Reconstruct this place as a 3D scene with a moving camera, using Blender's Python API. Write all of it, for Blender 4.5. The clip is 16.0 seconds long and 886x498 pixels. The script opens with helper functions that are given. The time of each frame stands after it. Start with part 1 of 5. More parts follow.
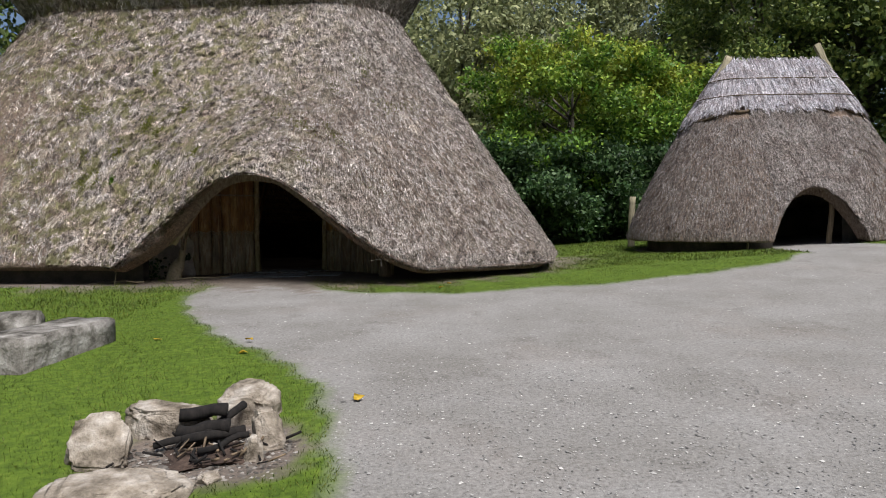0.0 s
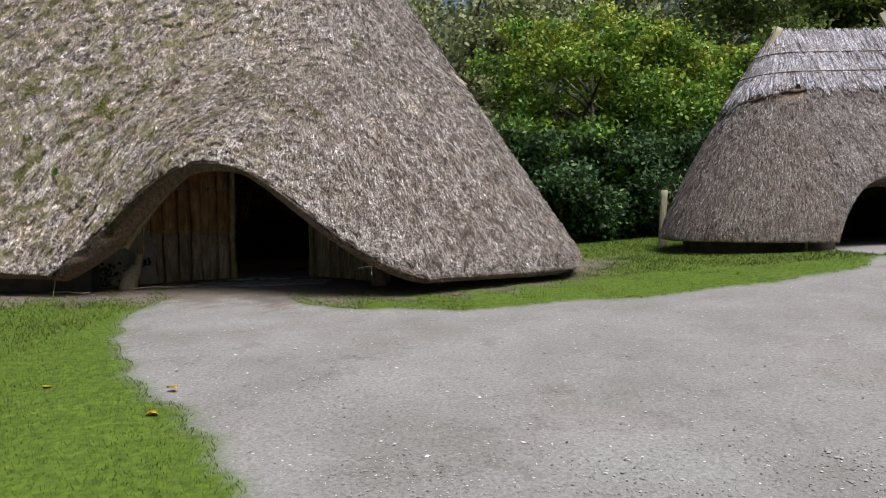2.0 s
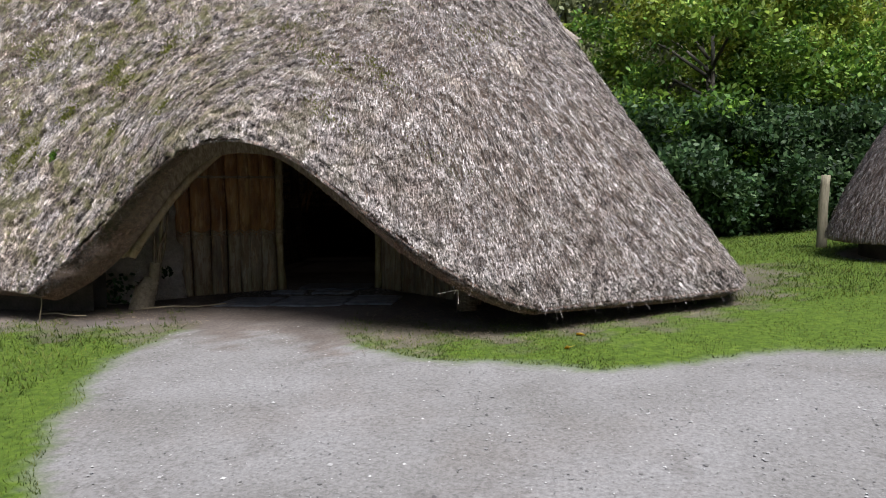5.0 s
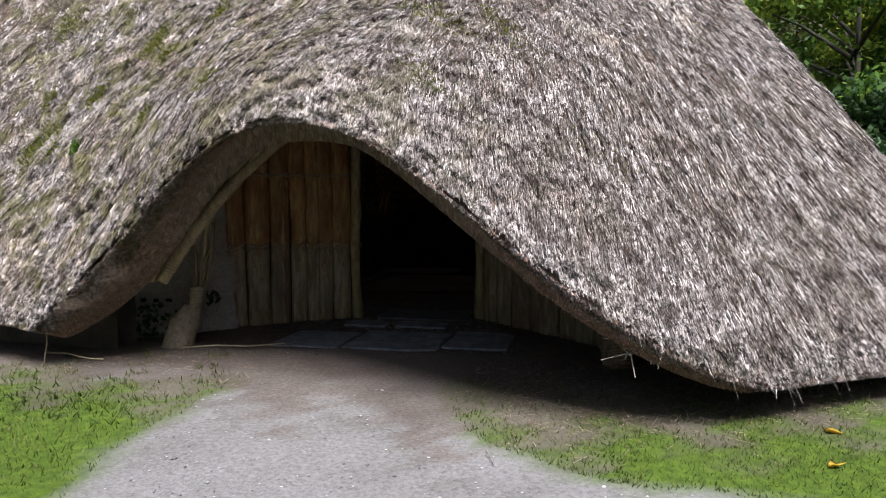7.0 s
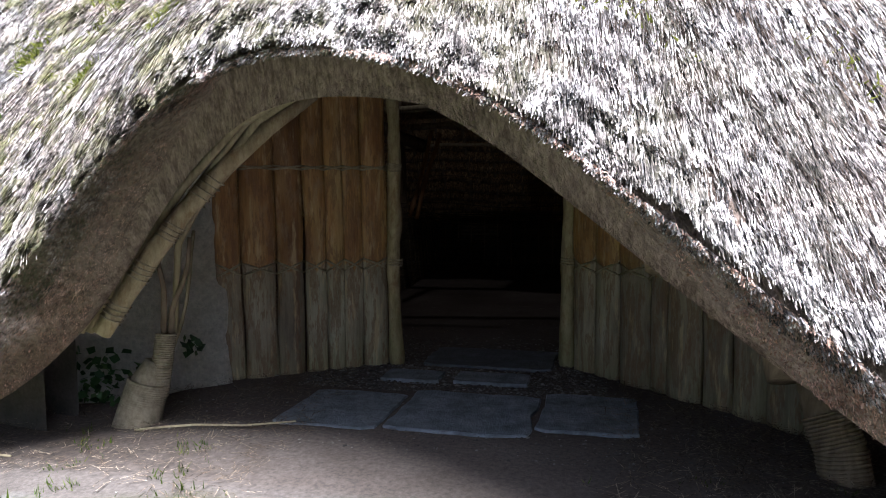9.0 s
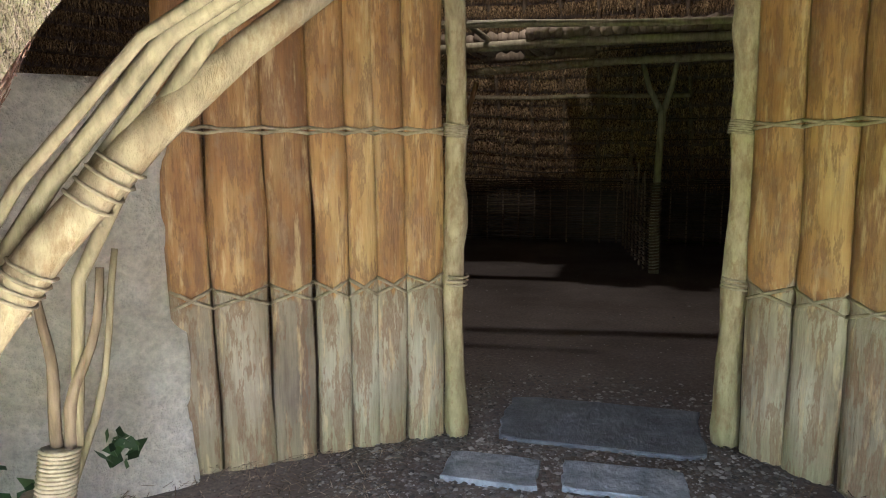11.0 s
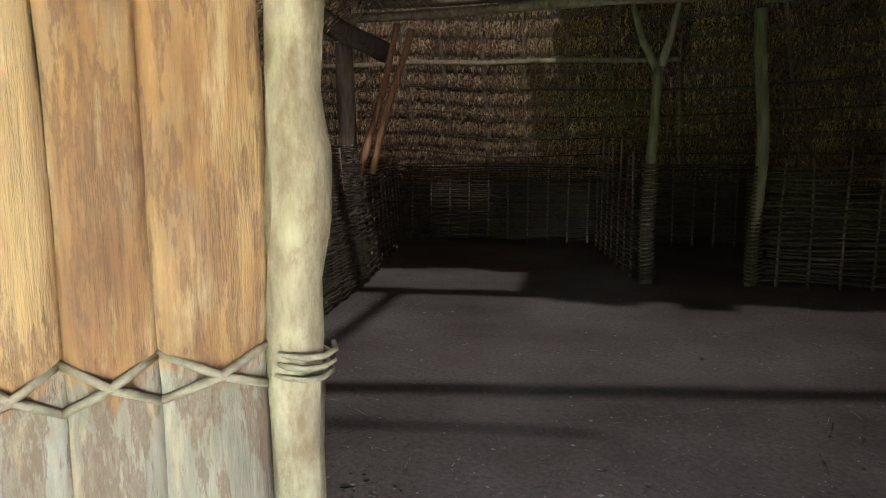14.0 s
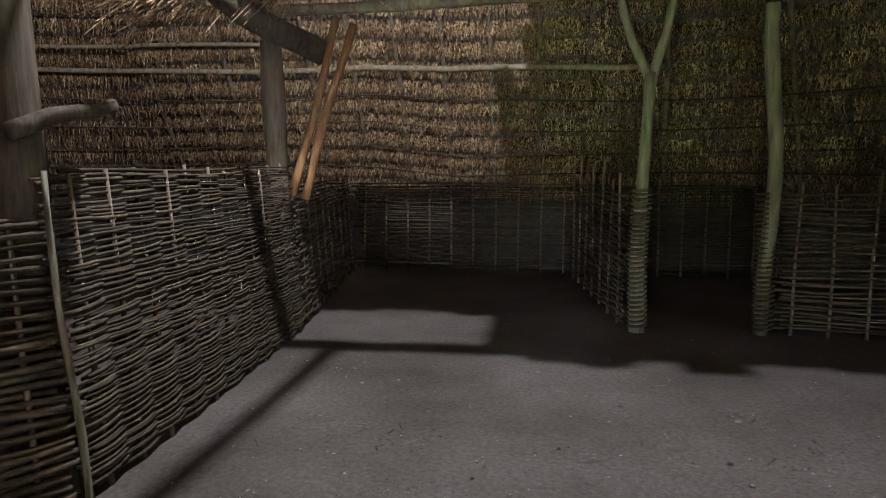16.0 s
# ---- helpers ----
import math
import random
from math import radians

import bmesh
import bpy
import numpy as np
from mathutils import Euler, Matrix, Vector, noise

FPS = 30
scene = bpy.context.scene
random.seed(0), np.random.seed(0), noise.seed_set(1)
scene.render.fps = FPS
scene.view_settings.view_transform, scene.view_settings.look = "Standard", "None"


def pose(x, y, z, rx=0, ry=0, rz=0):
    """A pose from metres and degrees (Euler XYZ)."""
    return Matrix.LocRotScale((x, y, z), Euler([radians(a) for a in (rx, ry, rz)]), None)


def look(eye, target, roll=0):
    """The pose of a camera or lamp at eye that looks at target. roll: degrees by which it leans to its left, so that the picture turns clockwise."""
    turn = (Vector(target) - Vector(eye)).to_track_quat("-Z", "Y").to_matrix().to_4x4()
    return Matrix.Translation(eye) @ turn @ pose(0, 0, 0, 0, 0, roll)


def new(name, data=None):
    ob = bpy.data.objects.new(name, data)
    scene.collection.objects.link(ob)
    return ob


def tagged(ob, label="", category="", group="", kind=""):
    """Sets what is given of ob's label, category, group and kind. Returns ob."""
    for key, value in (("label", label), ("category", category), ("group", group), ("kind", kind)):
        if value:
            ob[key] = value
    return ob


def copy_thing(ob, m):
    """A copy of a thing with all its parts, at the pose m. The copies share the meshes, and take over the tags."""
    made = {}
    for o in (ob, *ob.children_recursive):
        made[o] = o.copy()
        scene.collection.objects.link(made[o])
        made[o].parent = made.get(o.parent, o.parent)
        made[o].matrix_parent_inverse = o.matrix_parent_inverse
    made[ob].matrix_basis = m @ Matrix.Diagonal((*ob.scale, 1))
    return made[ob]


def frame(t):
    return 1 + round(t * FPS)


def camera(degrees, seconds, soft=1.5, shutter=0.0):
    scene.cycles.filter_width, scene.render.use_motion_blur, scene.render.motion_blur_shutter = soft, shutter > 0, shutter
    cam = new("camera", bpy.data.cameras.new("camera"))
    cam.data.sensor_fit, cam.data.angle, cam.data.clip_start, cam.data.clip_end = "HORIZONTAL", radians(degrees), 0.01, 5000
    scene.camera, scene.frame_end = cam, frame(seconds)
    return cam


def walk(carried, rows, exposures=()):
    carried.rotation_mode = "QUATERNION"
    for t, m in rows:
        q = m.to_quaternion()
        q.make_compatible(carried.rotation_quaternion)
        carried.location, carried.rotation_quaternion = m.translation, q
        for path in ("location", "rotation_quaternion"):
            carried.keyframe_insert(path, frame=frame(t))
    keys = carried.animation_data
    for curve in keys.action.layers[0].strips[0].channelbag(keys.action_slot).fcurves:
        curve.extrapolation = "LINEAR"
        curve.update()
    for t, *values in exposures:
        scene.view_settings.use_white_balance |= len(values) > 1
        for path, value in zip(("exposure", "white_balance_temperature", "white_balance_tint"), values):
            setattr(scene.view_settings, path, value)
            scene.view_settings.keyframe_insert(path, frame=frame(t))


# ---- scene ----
cam = camera(66.7, 16.0, soft=1.0, shutter=0.0)
PATH = [
    (0.0, (-0.055, 0.203, 0.992), (-0.050, 1.962, 0.921), -0.8),
    (0.5, (-0.007, 0.711, 0.994), (-0.004, 2.470, 0.921), -0.9),
    (1.0, (-0.016, 1.243, 1.003), (-0.021, 3.001, 0.927), -0.9),
    (1.5, (-0.014, 1.757, 1.028), (-0.022, 3.516, 0.949), -0.9),
    (2.0, (0.040, 2.239, 1.041), (0.016, 3.997, 0.957), -0.9),
    (2.5, (-0.013, 2.752, 1.045), (-0.062, 4.509, 0.956), -0.8),
    (3.0, (-0.078, 3.225, 1.088), (-0.141, 4.982, 0.996), -0.8),
    (3.2, (-0.088, 3.428, 1.098), (-0.160, 5.184, 1.005), -0.8),
    (5.3, (-0.517, 5.424, 1.223), (-0.776, 7.161, 1.099), -0.6),
    (5.5, (-0.612, 5.643, 1.232), (-0.894, 7.376, 1.110), -0.4),
    (6.0, (-0.789, 6.142, 1.259), (-1.104, 7.871, 1.142), -0.4),
    (6.5, (-0.972, 6.662, 1.282), (-1.328, 8.381, 1.160), -0.5),
    (7.0, (-1.231, 7.173, 1.302), (-1.631, 8.883, 1.177), -0.4),
    (7.5, (-1.426, 7.673, 1.287), (-1.834, 9.381, 1.167), -0.5),
    (8.0, (-1.639, 8.141, 1.309), (-2.065, 9.844, 1.187), -0.5),
    (8.5, (-1.921, 8.620, 1.343), (-2.360, 10.321, 1.218), -0.5),
    (9.0, (-2.142, 9.097, 1.340), (-2.582, 10.797, 1.209), -0.7),
    (9.2, (-2.225, 9.283, 1.358), (-2.666, 10.982, 1.223), -0.7),
    (11.3, (-3.187, 11.208, 1.481), (-3.619, 12.896, 1.226), -0.2),
    (11.5, (-3.241, 11.394, 1.448), (-3.665, 13.084, 1.192), -0.2),
    (12.0, (-3.349, 11.772, 1.298), (-3.762, 13.464, 1.044), -0.2),
    (12.5, (-3.433, 12.098, 1.221), (-3.830, 13.795, 0.969), 0.0),
    (13.0, (-3.422, 12.349, 1.255), (-3.783, 14.054, 1.006), -0.0),
    (13.5, (-3.430, 12.639, 1.224), (-3.767, 14.349, 0.977), -0.2),
    (14.0, (-3.382, 13.056, 1.237), (-3.695, 14.769, 0.983), -0.1),
    (14.5, (-3.355, 13.398, 1.294), (-3.615, 15.124, 1.060), -0.0),
    (15.0, (-3.401, 13.698, 1.353), (-3.647, 15.426, 1.127), 0.2),
    (15.5, (-3.475, 13.996, 1.345), (-3.714, 15.726, 1.119), 0.2),
    (16.0, (-3.426, 14.215, 1.310), (-3.663, 15.944, 1.086), 0.1),
]
walk(cam, [(t, look(eye, to, roll)) for t, eye, to, roll in PATH],
     [(0, 0.4, 6250, 11), (5.5, 0.6, 5950, 13), (7.5, 0.9, 5900, 14), (8.3, 1.42, 5700, 13), (9.2, 2.2, 5450, 13), (10.5, 4.4, 5600, 10), (11.3, 5.35, 5900, 10),
      (13.0, 5.55, 5700, 10), (13.7, 5.8, 5450, 10), (14.4, 6.35, 5200, 8), (15.0, 6.95, 5100, 7), (16.0, 7.05, 5100, 7)])

# ---- sky, sun and lamps ----
world = bpy.data.worlds.new("sky")
scene.world = world
world.use_nodes = True
wn = world.node_tree.nodes
sky = wn.new("ShaderNodeTexSky")
sky.sky_type, sky.sun_disc = "NISHITA", False
sky.sun_elevation, sky.sun_rotation, sky.dust_density, sky.air_density = radians(56), radians(151), 3.0, 1.0
world.node_tree.links.new(sky.outputs[0], wn["Background"].inputs[0])
wn["Background"].inputs[1].default_value = 0.066
sun = new("sun", bpy.data.lights.new("sun", "SUN"))
sun.data.energy, sun.data.angle, sun.data.color = 4.8, radians(24), (1.0, 0.97, 0.93)
sun.matrix_basis = look((7, -10, 31), (-3, 8, 0))
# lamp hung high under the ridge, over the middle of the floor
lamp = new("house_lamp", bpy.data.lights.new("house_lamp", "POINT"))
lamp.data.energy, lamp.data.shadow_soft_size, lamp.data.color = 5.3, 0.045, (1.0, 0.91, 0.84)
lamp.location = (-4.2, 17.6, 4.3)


# ---- materials ----
def nodes_of(name, rough=0.9, spec=0.2):
    m = bpy.data.materials.new(name)
    m.use_nodes = True
    nt = m.node_tree
    b = nt.nodes["Principled BSDF"]
    b.inputs["Roughness"].default_value = rough
    b.inputs["Specular IOR Level"].default_value = spec
    return m, nt, b


def coords(nt, scale=(1, 1, 1), space="Object"):
    tc = nt.nodes.new("ShaderNodeTexCoord")
    mp = nt.nodes.new("ShaderNodeMapping")
    mp.inputs["Scale"].default_value = scale
    nt.links.new(tc.outputs[space], mp.inputs[0])
    return mp.outputs[0]


def shifted(nt, scale):
    """Object coordinates, moved by the object's own random number, so that no two pieces look alike."""
    tc = nt.nodes.new("ShaderNodeTexCoord")
    oi = nt.nodes.new("ShaderNodeObjectInfo")
    ad = nt.nodes.new("ShaderNodeVectorMath")
    ml = nt.nodes.new("ShaderNodeVectorMath")
    ml.operation = "MULTIPLY"
    mu = nt.nodes.new("ShaderNodeMath")
    mu.operation = "MULTIPLY"
    mu.inputs[1].default_value = 37.0
    nt.links.new(oi.outputs["Random"], mu.inputs[0])
    nt.links.new(tc.outputs["Object"], ad.inputs[0])
    nt.links.new(mu.outputs[0], ad.inputs[1])
    nt.links.new(ad.outputs[0], ml.inputs[0])
    ml.inputs[1].default_value = scale
    return ml.outputs[0]


def noise_tex(nt, vec, scale, detail=4, rough=0.6):
    n = nt.nodes.new("ShaderNodeTexNoise")
    n.inputs["Scale"].default_value, n.inputs["Detail"].default_value, n.inputs["Roughness"].default_value = scale, detail, rough
    nt.links.new(vec, n.inputs["Vector"])
    return n.outputs["Fac"]


def ramp(nt, fac, *stops):
    r = nt.nodes.new("ShaderNodeValToRGB")
    els = r.color_ramp.elements
    while len(els) < len(stops):
        els.new(0.5)
    for e, (p, c) in zip(els, stops):
        e.position, e.color = p, (*c, 1)
    nt.links.new(fac, r.inputs[0])
    return r.outputs[0]


def mix(nt, fac, a, b, mode="MIX"):
    m = nt.nodes.new("ShaderNodeMix")
    m.data_type, m.blend_type = "RGBA", mode
    for sock, v in ((m.inputs[0], fac), (m.inputs[6], a), (m.inputs[7], b)):
        if isinstance(v, (int, float)):
            sock.default_value = v
        elif isinstance(v, tuple):
            sock.default_value = (*v, 1)
        else:
            nt.links.new(v, sock)
    return m.outputs[2]


def bump(nt, b, height, strength=0.4, dist=0.02):
    n = nt.nodes.new("ShaderNodeBump")
    n.inputs["Strength"].default_value, n.inputs["Distance"].default_value = strength, dist
    nt.links.new(height, n.inputs["Height"])
    nt.links.new(n.outputs[0], b.inputs["Normal"])


def island(nt):
    return nt.nodes.new("ShaderNodeNewGeometry").outputs["Random Per Island"]


def object_random(nt):
    return nt.nodes.new("ShaderNodeObjectInfo").outputs["Random"]


def straw_material(name, dark, mid, light, moss=0.0, depth=0.15):
    m, nt, b = nodes_of(name, 0.75, 0.25)
    col = ramp(nt, island(nt), (0.0, dark), (0.22, tuple(0.5 * (p + q) for p, q in zip(dark, mid))), (0.5, mid), (1.0, light))
    pos = coords(nt)
    col = mix(nt, ramp(nt, noise_tex(nt, pos, 2.6, 6, 0.7), (0.42, (0, 0, 0)), (0.62, (1, 1, 1))), col, (0.66, 0.61, 0.58), "MULTIPLY")
    # shade in the gaps between reeds is put into the colour; depth sets it
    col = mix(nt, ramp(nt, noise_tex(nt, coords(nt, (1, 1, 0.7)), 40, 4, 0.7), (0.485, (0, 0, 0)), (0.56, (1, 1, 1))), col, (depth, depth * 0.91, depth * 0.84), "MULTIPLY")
    col = mix(nt, ramp(nt, noise_tex(nt, coords(nt, (1, 1, 0.6)), 22, 4), (0.47, (0, 0, 0)), (0.57, (1, 1, 1))), col, (1.6, 1.58, 1.58), "MULTIPLY")
    if moss:
        # painted shade of hollows, and tufts, a hand's breadth, drawn out down the slope
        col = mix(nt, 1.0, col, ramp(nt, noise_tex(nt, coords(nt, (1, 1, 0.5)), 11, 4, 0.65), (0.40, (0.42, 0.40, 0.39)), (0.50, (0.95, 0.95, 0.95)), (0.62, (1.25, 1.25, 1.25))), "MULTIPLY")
        sx = nt.nodes.new("ShaderNodeSeparateXYZ")
        nt.links.new(coords(nt, (-0.18, 1, 1)), sx.inputs[0])
        old = ramp(nt, sx.outputs[0], (0.30, (0.12, 0.12, 0.12)), (0.85, (1, 1, 1)))
        # straw-yellow weathering and moss, thickest on the old slope
        tan = mix(nt, 1.0, ramp(nt, noise_tex(nt, pos, 1.7, 5, 0.65), (0.42, (0, 0, 0)), (0.60, (0.75, 0.75, 0.75))), old, "MULTIPLY")
        col = mix(nt, tan, col, (1.06, 0.96, 0.82), "MULTIPLY")
        green = mix(nt, 1.0, ramp(nt, noise_tex(nt, pos, 3.4, 7, 0.75), (0.485, (0, 0, 0)), (0.565, (moss, moss, moss))), old, "MULTIPLY")
        col = mix(nt, green, col, (0.125, 0.118, 0.045))
        tuft = mix(nt, 1.0, ramp(nt, noise_tex(nt, coords(nt, (1, 1, 0.8)), 6.5, 4, 0.6), (0.56, (0, 0, 0)), (0.63, (1, 1, 1))), old, "MULTIPLY")
        col = mix(nt, tuft, col, (1.75, 1.75, 1.78), "MULTIPLY")
        # rot is only a darker tone in clumps, strongest on the old slope
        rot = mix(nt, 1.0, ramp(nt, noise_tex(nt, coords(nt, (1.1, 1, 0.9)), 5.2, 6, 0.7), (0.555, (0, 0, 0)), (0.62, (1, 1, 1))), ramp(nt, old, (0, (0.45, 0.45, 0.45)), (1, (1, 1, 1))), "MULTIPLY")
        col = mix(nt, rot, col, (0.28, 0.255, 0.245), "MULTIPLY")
    nt.links.new(col, b.inputs["Base Color"])
    return m


def grain_material(name, dark, light, along=(9, 9, 1.2), rough=0.8, strength=0.5, vary=0.0, algae=0.0):
    """Wood, bark and the like: streaks along local z."""
    m, nt, b = nodes_of(name, rough, 0.25)
    f = noise_tex(nt, shifted(nt, along), 3.0, 6, 0.65)
    col = ramp(nt, f, (0.25, dark), (0.7, light))
    if algae:
        sep = nt.nodes.new("ShaderNodeSeparateXYZ")
        nt.links.new(coords(nt), sep.inputs[0])
        col = mix(nt, ramp(nt, sep.outputs[2], (0.1, (algae,) * 3), (0.75, (0, 0, 0))), col, (0.20, 0.20, 0.075))
        stain = noise_tex(nt, coords(nt, (8, 8, 4)), 2.5, 6, 0.7)
        col = mix(nt, ramp(nt, stain, (0.5, (0, 0, 0)), (0.66, (0.7, 0.7, 0.7))), col, (0.20, 0.125, 0.06))
    if vary:
        v = ramp(nt, object_random(nt), (0, (1 - vary,) * 3), (1, (1.0, 1.0, 1.0)))
        col = mix(nt, 1.0, col, v, "MULTIPLY")
    nt.links.new(col, b.inputs["Base Color"])
    bump(nt, b, f, strength, 0.012)
    return m


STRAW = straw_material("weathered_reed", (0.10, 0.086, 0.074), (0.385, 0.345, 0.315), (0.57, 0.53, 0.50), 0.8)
# shade between the cut ends is put in as near-black reeds and gaps
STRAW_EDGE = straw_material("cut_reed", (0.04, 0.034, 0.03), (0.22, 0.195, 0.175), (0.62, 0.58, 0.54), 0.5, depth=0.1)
STRAW_CAP = straw_material("pale_reed", (0.17, 0.165, 0.18), (0.36, 0.35, 0.385), (0.58, 0.57, 0.61), depth=0.5)
STRAW_PALE = straw_material("bleached_reed", (0.17, 0.145, 0.115), (0.38, 0.335, 0.28), (0.58, 0.53, 0.46), depth=0.4)
STRAW_SMALL = straw_material("grey_reed", (0.08, 0.07, 0.065), (0.20, 0.178, 0.165), (0.36, 0.33, 0.315), depth=0.45)
STRAW_IN = straw_material("inner_reed", (0.15, 0.092, 0.042), (0.36, 0.235, 0.115), (0.56, 0.40, 0.21))
SOFFIT = straw_material("soffit_reed", (0.22, 0.135, 0.10), (0.38, 0.25, 0.19), (0.52, 0.37, 0.29), depth=0.75)
LITTER = straw_material("fallen_straw", (0.10, 0.07, 0.045), (0.22, 0.165, 0.11), (0.38, 0.31, 0.22))

THATCH, nt, b = nodes_of("thatch_body", 0.95, 0.1)
f = noise_tex(nt, coords(nt, (14, 14, 3)), 6, 6, 0.7)
tufts = noise_tex(nt, coords(nt, (1, 1, 0.45)), 24, 5, 0.7)
nt.links.new(mix(nt, 1.0, ramp(nt, f, (0.3, (0.12, 0.085, 0.066)), (0.7, (0.34, 0.26, 0.205))), ramp(nt, tufts, (0.40, (0.6, 0.58, 0.57)), (0.58, (1.0, 1.0, 1.0))), "MULTIPLY"), b.inputs["Base Color"])
bump(nt, b, tufts, 1.0, 0.06)

POLE = grain_material("weathered_pole", (0.15, 0.118, 0.07), (0.40, 0.335, 0.205), vary=0.3)
DOOR_POLE = grain_material("barkless_post", (0.16, 0.115, 0.065), (0.44, 0.36, 0.225), (7, 7, 2.6), strength=1.0, algae=0.5)
BARK_POLE = grain_material("brown_pole", (0.085, 0.06, 0.038), (0.27, 0.20, 0.132))
DARK_POLE = grain_material("dark_branch", (0.045, 0.033, 0.022), (0.17, 0.125, 0.08))
ROD = grain_material("hazel_rod", (0.03, 0.022, 0.013), (0.185, 0.135, 0.08), (5, 5, 5), vary=0.5)
WITHY = grain_material("withy_binding", (0.15, 0.12, 0.075), (0.36, 0.30, 0.205), (8, 8, 8))
ORANGE_POLE = grain_material("orange_pole", (0.20, 0.095, 0.04), (0.46, 0.26, 0.11))
# greener, greyer wood tone for inside posts and outside boards alike
POST_GREEN = grain_material("greenish_grey_post", (0.11, 0.097, 0.058), (0.34, 0.30, 0.205))
CHAR = grain_material("charred_wood", (0.004, 0.004, 0.004), (0.02, 0.017, 0.015), rough=1.0)

# cleft planks: orange heartwood above, bleached and greened by damp below the binding
PLANK, nt, b = nodes_of("cleft_plank", 0.55, 0.35)
grain = noise_tex(nt, shifted(nt, (16, 16, 1.1)), 4.0, 8, 0.7)
tone = noise_tex(nt, shifted(nt, (3, 3, 0.8)), 2.2, 4, 0.55)
warm = ramp(nt, tone, (0.32, (0.20, 0.095, 0.042)), (0.5, (0.34, 0.185, 0.07)), (0.68, (0.43, 0.285, 0.13)))
pale = ramp(nt, tone, (0.32, (0.18, 0.155, 0.118)), (0.5, (0.29, 0.255, 0.195)), (0.68, (0.39, 0.36, 0.29)))
sep = nt.nodes.new("ShaderNodeSeparateXYZ")
nt.links.new(coords(nt), sep.inputs[0])
wob = nt.nodes.new("ShaderNodeMath")
wob.operation = "MULTIPLY_ADD"
nt.links.new(noise_tex(nt, shifted(nt, (6, 6, 1)), 4, 4), wob.inputs[0])
wob.inputs[1].default_value = 0.14
away = nt.nodes.new("ShaderNodeMath")
away.operation = "ABSOLUTE"
nt.links.new(sep.outputs[0], away.inputs[0])
tongue = nt.nodes.new("ShaderNodeMath")
tongue.operation = "MULTIPLY_ADD"
nt.links.new(away.outputs[0], tongue.inputs[0])
tongue.inputs[1].default_value = -0.75
nt.links.new(sep.outputs[2], tongue.inputs[2])
nt.links.new(tongue.outputs[0], wob.inputs[2])
damp = ramp(nt, wob.outputs[0], (0.915, (0, 0, 0)), (0.94, (1, 1, 1)))
col = mix(nt, damp, pale, warm)
col = mix(nt, ramp(nt, wob.outputs[0], (0.12, (0.5, 0.5, 0.5)), (0.42, (0, 0, 0))), col, (0.25, 0.24, 0.11))
col = mix(nt, 1.0, col, ramp(nt, object_random(nt), (0, (0.70, 0.64, 0.60)), (0.5, (1.0, 0.94, 0.86)), (1, (1.10, 1.12, 1.05))), "MULTIPLY")
col = mix(nt, 0.8, col, ramp(nt, grain, (0.3, (0.62, 0.58, 0.54)), (0.55, (1.0, 1.0, 1.0)), (0.75, (1.15, 1.15, 1.12))), "MULTIPLY")
ash = noise_tex(nt, shifted(nt, (5, 5, 2.2)), 2.4, 6, 0.7)
col = mix(nt, ramp(nt, ash, (0.52, (0, 0, 0)), (0.68, (0.5, 0.5, 0.5))), col, (0.27, 0.19, 0.12))
marks = noise_tex(nt, shifted(nt, (8, 8, 1.5)), 2.1, 8, 0.7)
col = mix(nt, ramp(nt, marks, (0.50, (0, 0, 0)), (0.545, (0.72, 0.72, 0.72)), (0.60, (0.3, 0.3, 0.3)), (0.64, (0.75, 0.75, 0.75))), col, (0.15, 0.075, 0.036))
scars = noise_tex(nt, shifted(nt, (9, 9, 1.5)), 2.0, 6, 0.65)
col = mix(nt, ramp(nt, scars, (0.55, (0, 0, 0)), (0.66, (0.45, 0.45, 0.45))), col, (0.62, 0.46, 0.25))
nt.links.new(col, b.inputs["Base Color"])
high = nt.nodes.new("ShaderNodeMath")
high.operation = "SUBTRACT"
nt.links.new(grain, high.inputs[0])
nt.links.new(marks, high.inputs[1])
bump(nt, b, high.outputs[0], 0.7, 0.012)


def mottled(name, scale, *stops, rough=0.9, strength=0.5, dist=0.03, fine=40):
    m, nt, b = nodes_of(name, rough, 0.25)
    pos = coords(nt)
    f = noise_tex(nt, pos, scale, 8, 0.65)
    col = ramp(nt, f, *stops)
    g = noise_tex(nt, pos, fine, 4, 0.7)
    col = mix(nt, 0.5, col, ramp(nt, g, (0.35, (0.45, 0.45, 0.45)), (0.65, (1.0, 1.0, 1.0))), "MULTIPLY")
    nt.links.new(col, b.inputs["Base Color"])
    bump(nt, b, g, strength, dist)
    return m


STONE = mottled("limestone", 5, (0.36, (0.085, 0.068, 0.048)), (0.5, (0.27, 0.228, 0.18)), (0.64, (0.45, 0.405, 0.35)), fine=16, strength=0.9)
BENCH_STONE = mottled("grey_stone", 4, (0.35, (0.05, 0.045, 0.036)), (0.5, (0.20, 0.185, 0.165)), (0.7, (0.42, 0.40, 0.375)), fine=12, strength=0.9)
SLATE = mottled("blue_flagstone", 6, (0.3, (0.09, 0.10, 0.108)), (0.5, (0.20, 0.218, 0.235)), (0.7, (0.32, 0.34, 0.365)), rough=0.6, fine=26, strength=0.9, dist=0.02)
# darker copy of blue_flagstone: the doorway's shade is put into its colour
SLATE_SHADED = mottled("shaded_flagstone", 6, (0.3, (0.045, 0.048, 0.053)), (0.5, (0.10, 0.108, 0.118)), (0.7, (0.17, 0.182, 0.20)), rough=0.5, fine=22, strength=0.9, dist=0.02)
DAUB = mottled("pale_daub", 3, (0.3, (0.64, 0.57, 0.48)), (0.7, (0.86, 0.81, 0.73)), fine=30, strength=0.8)
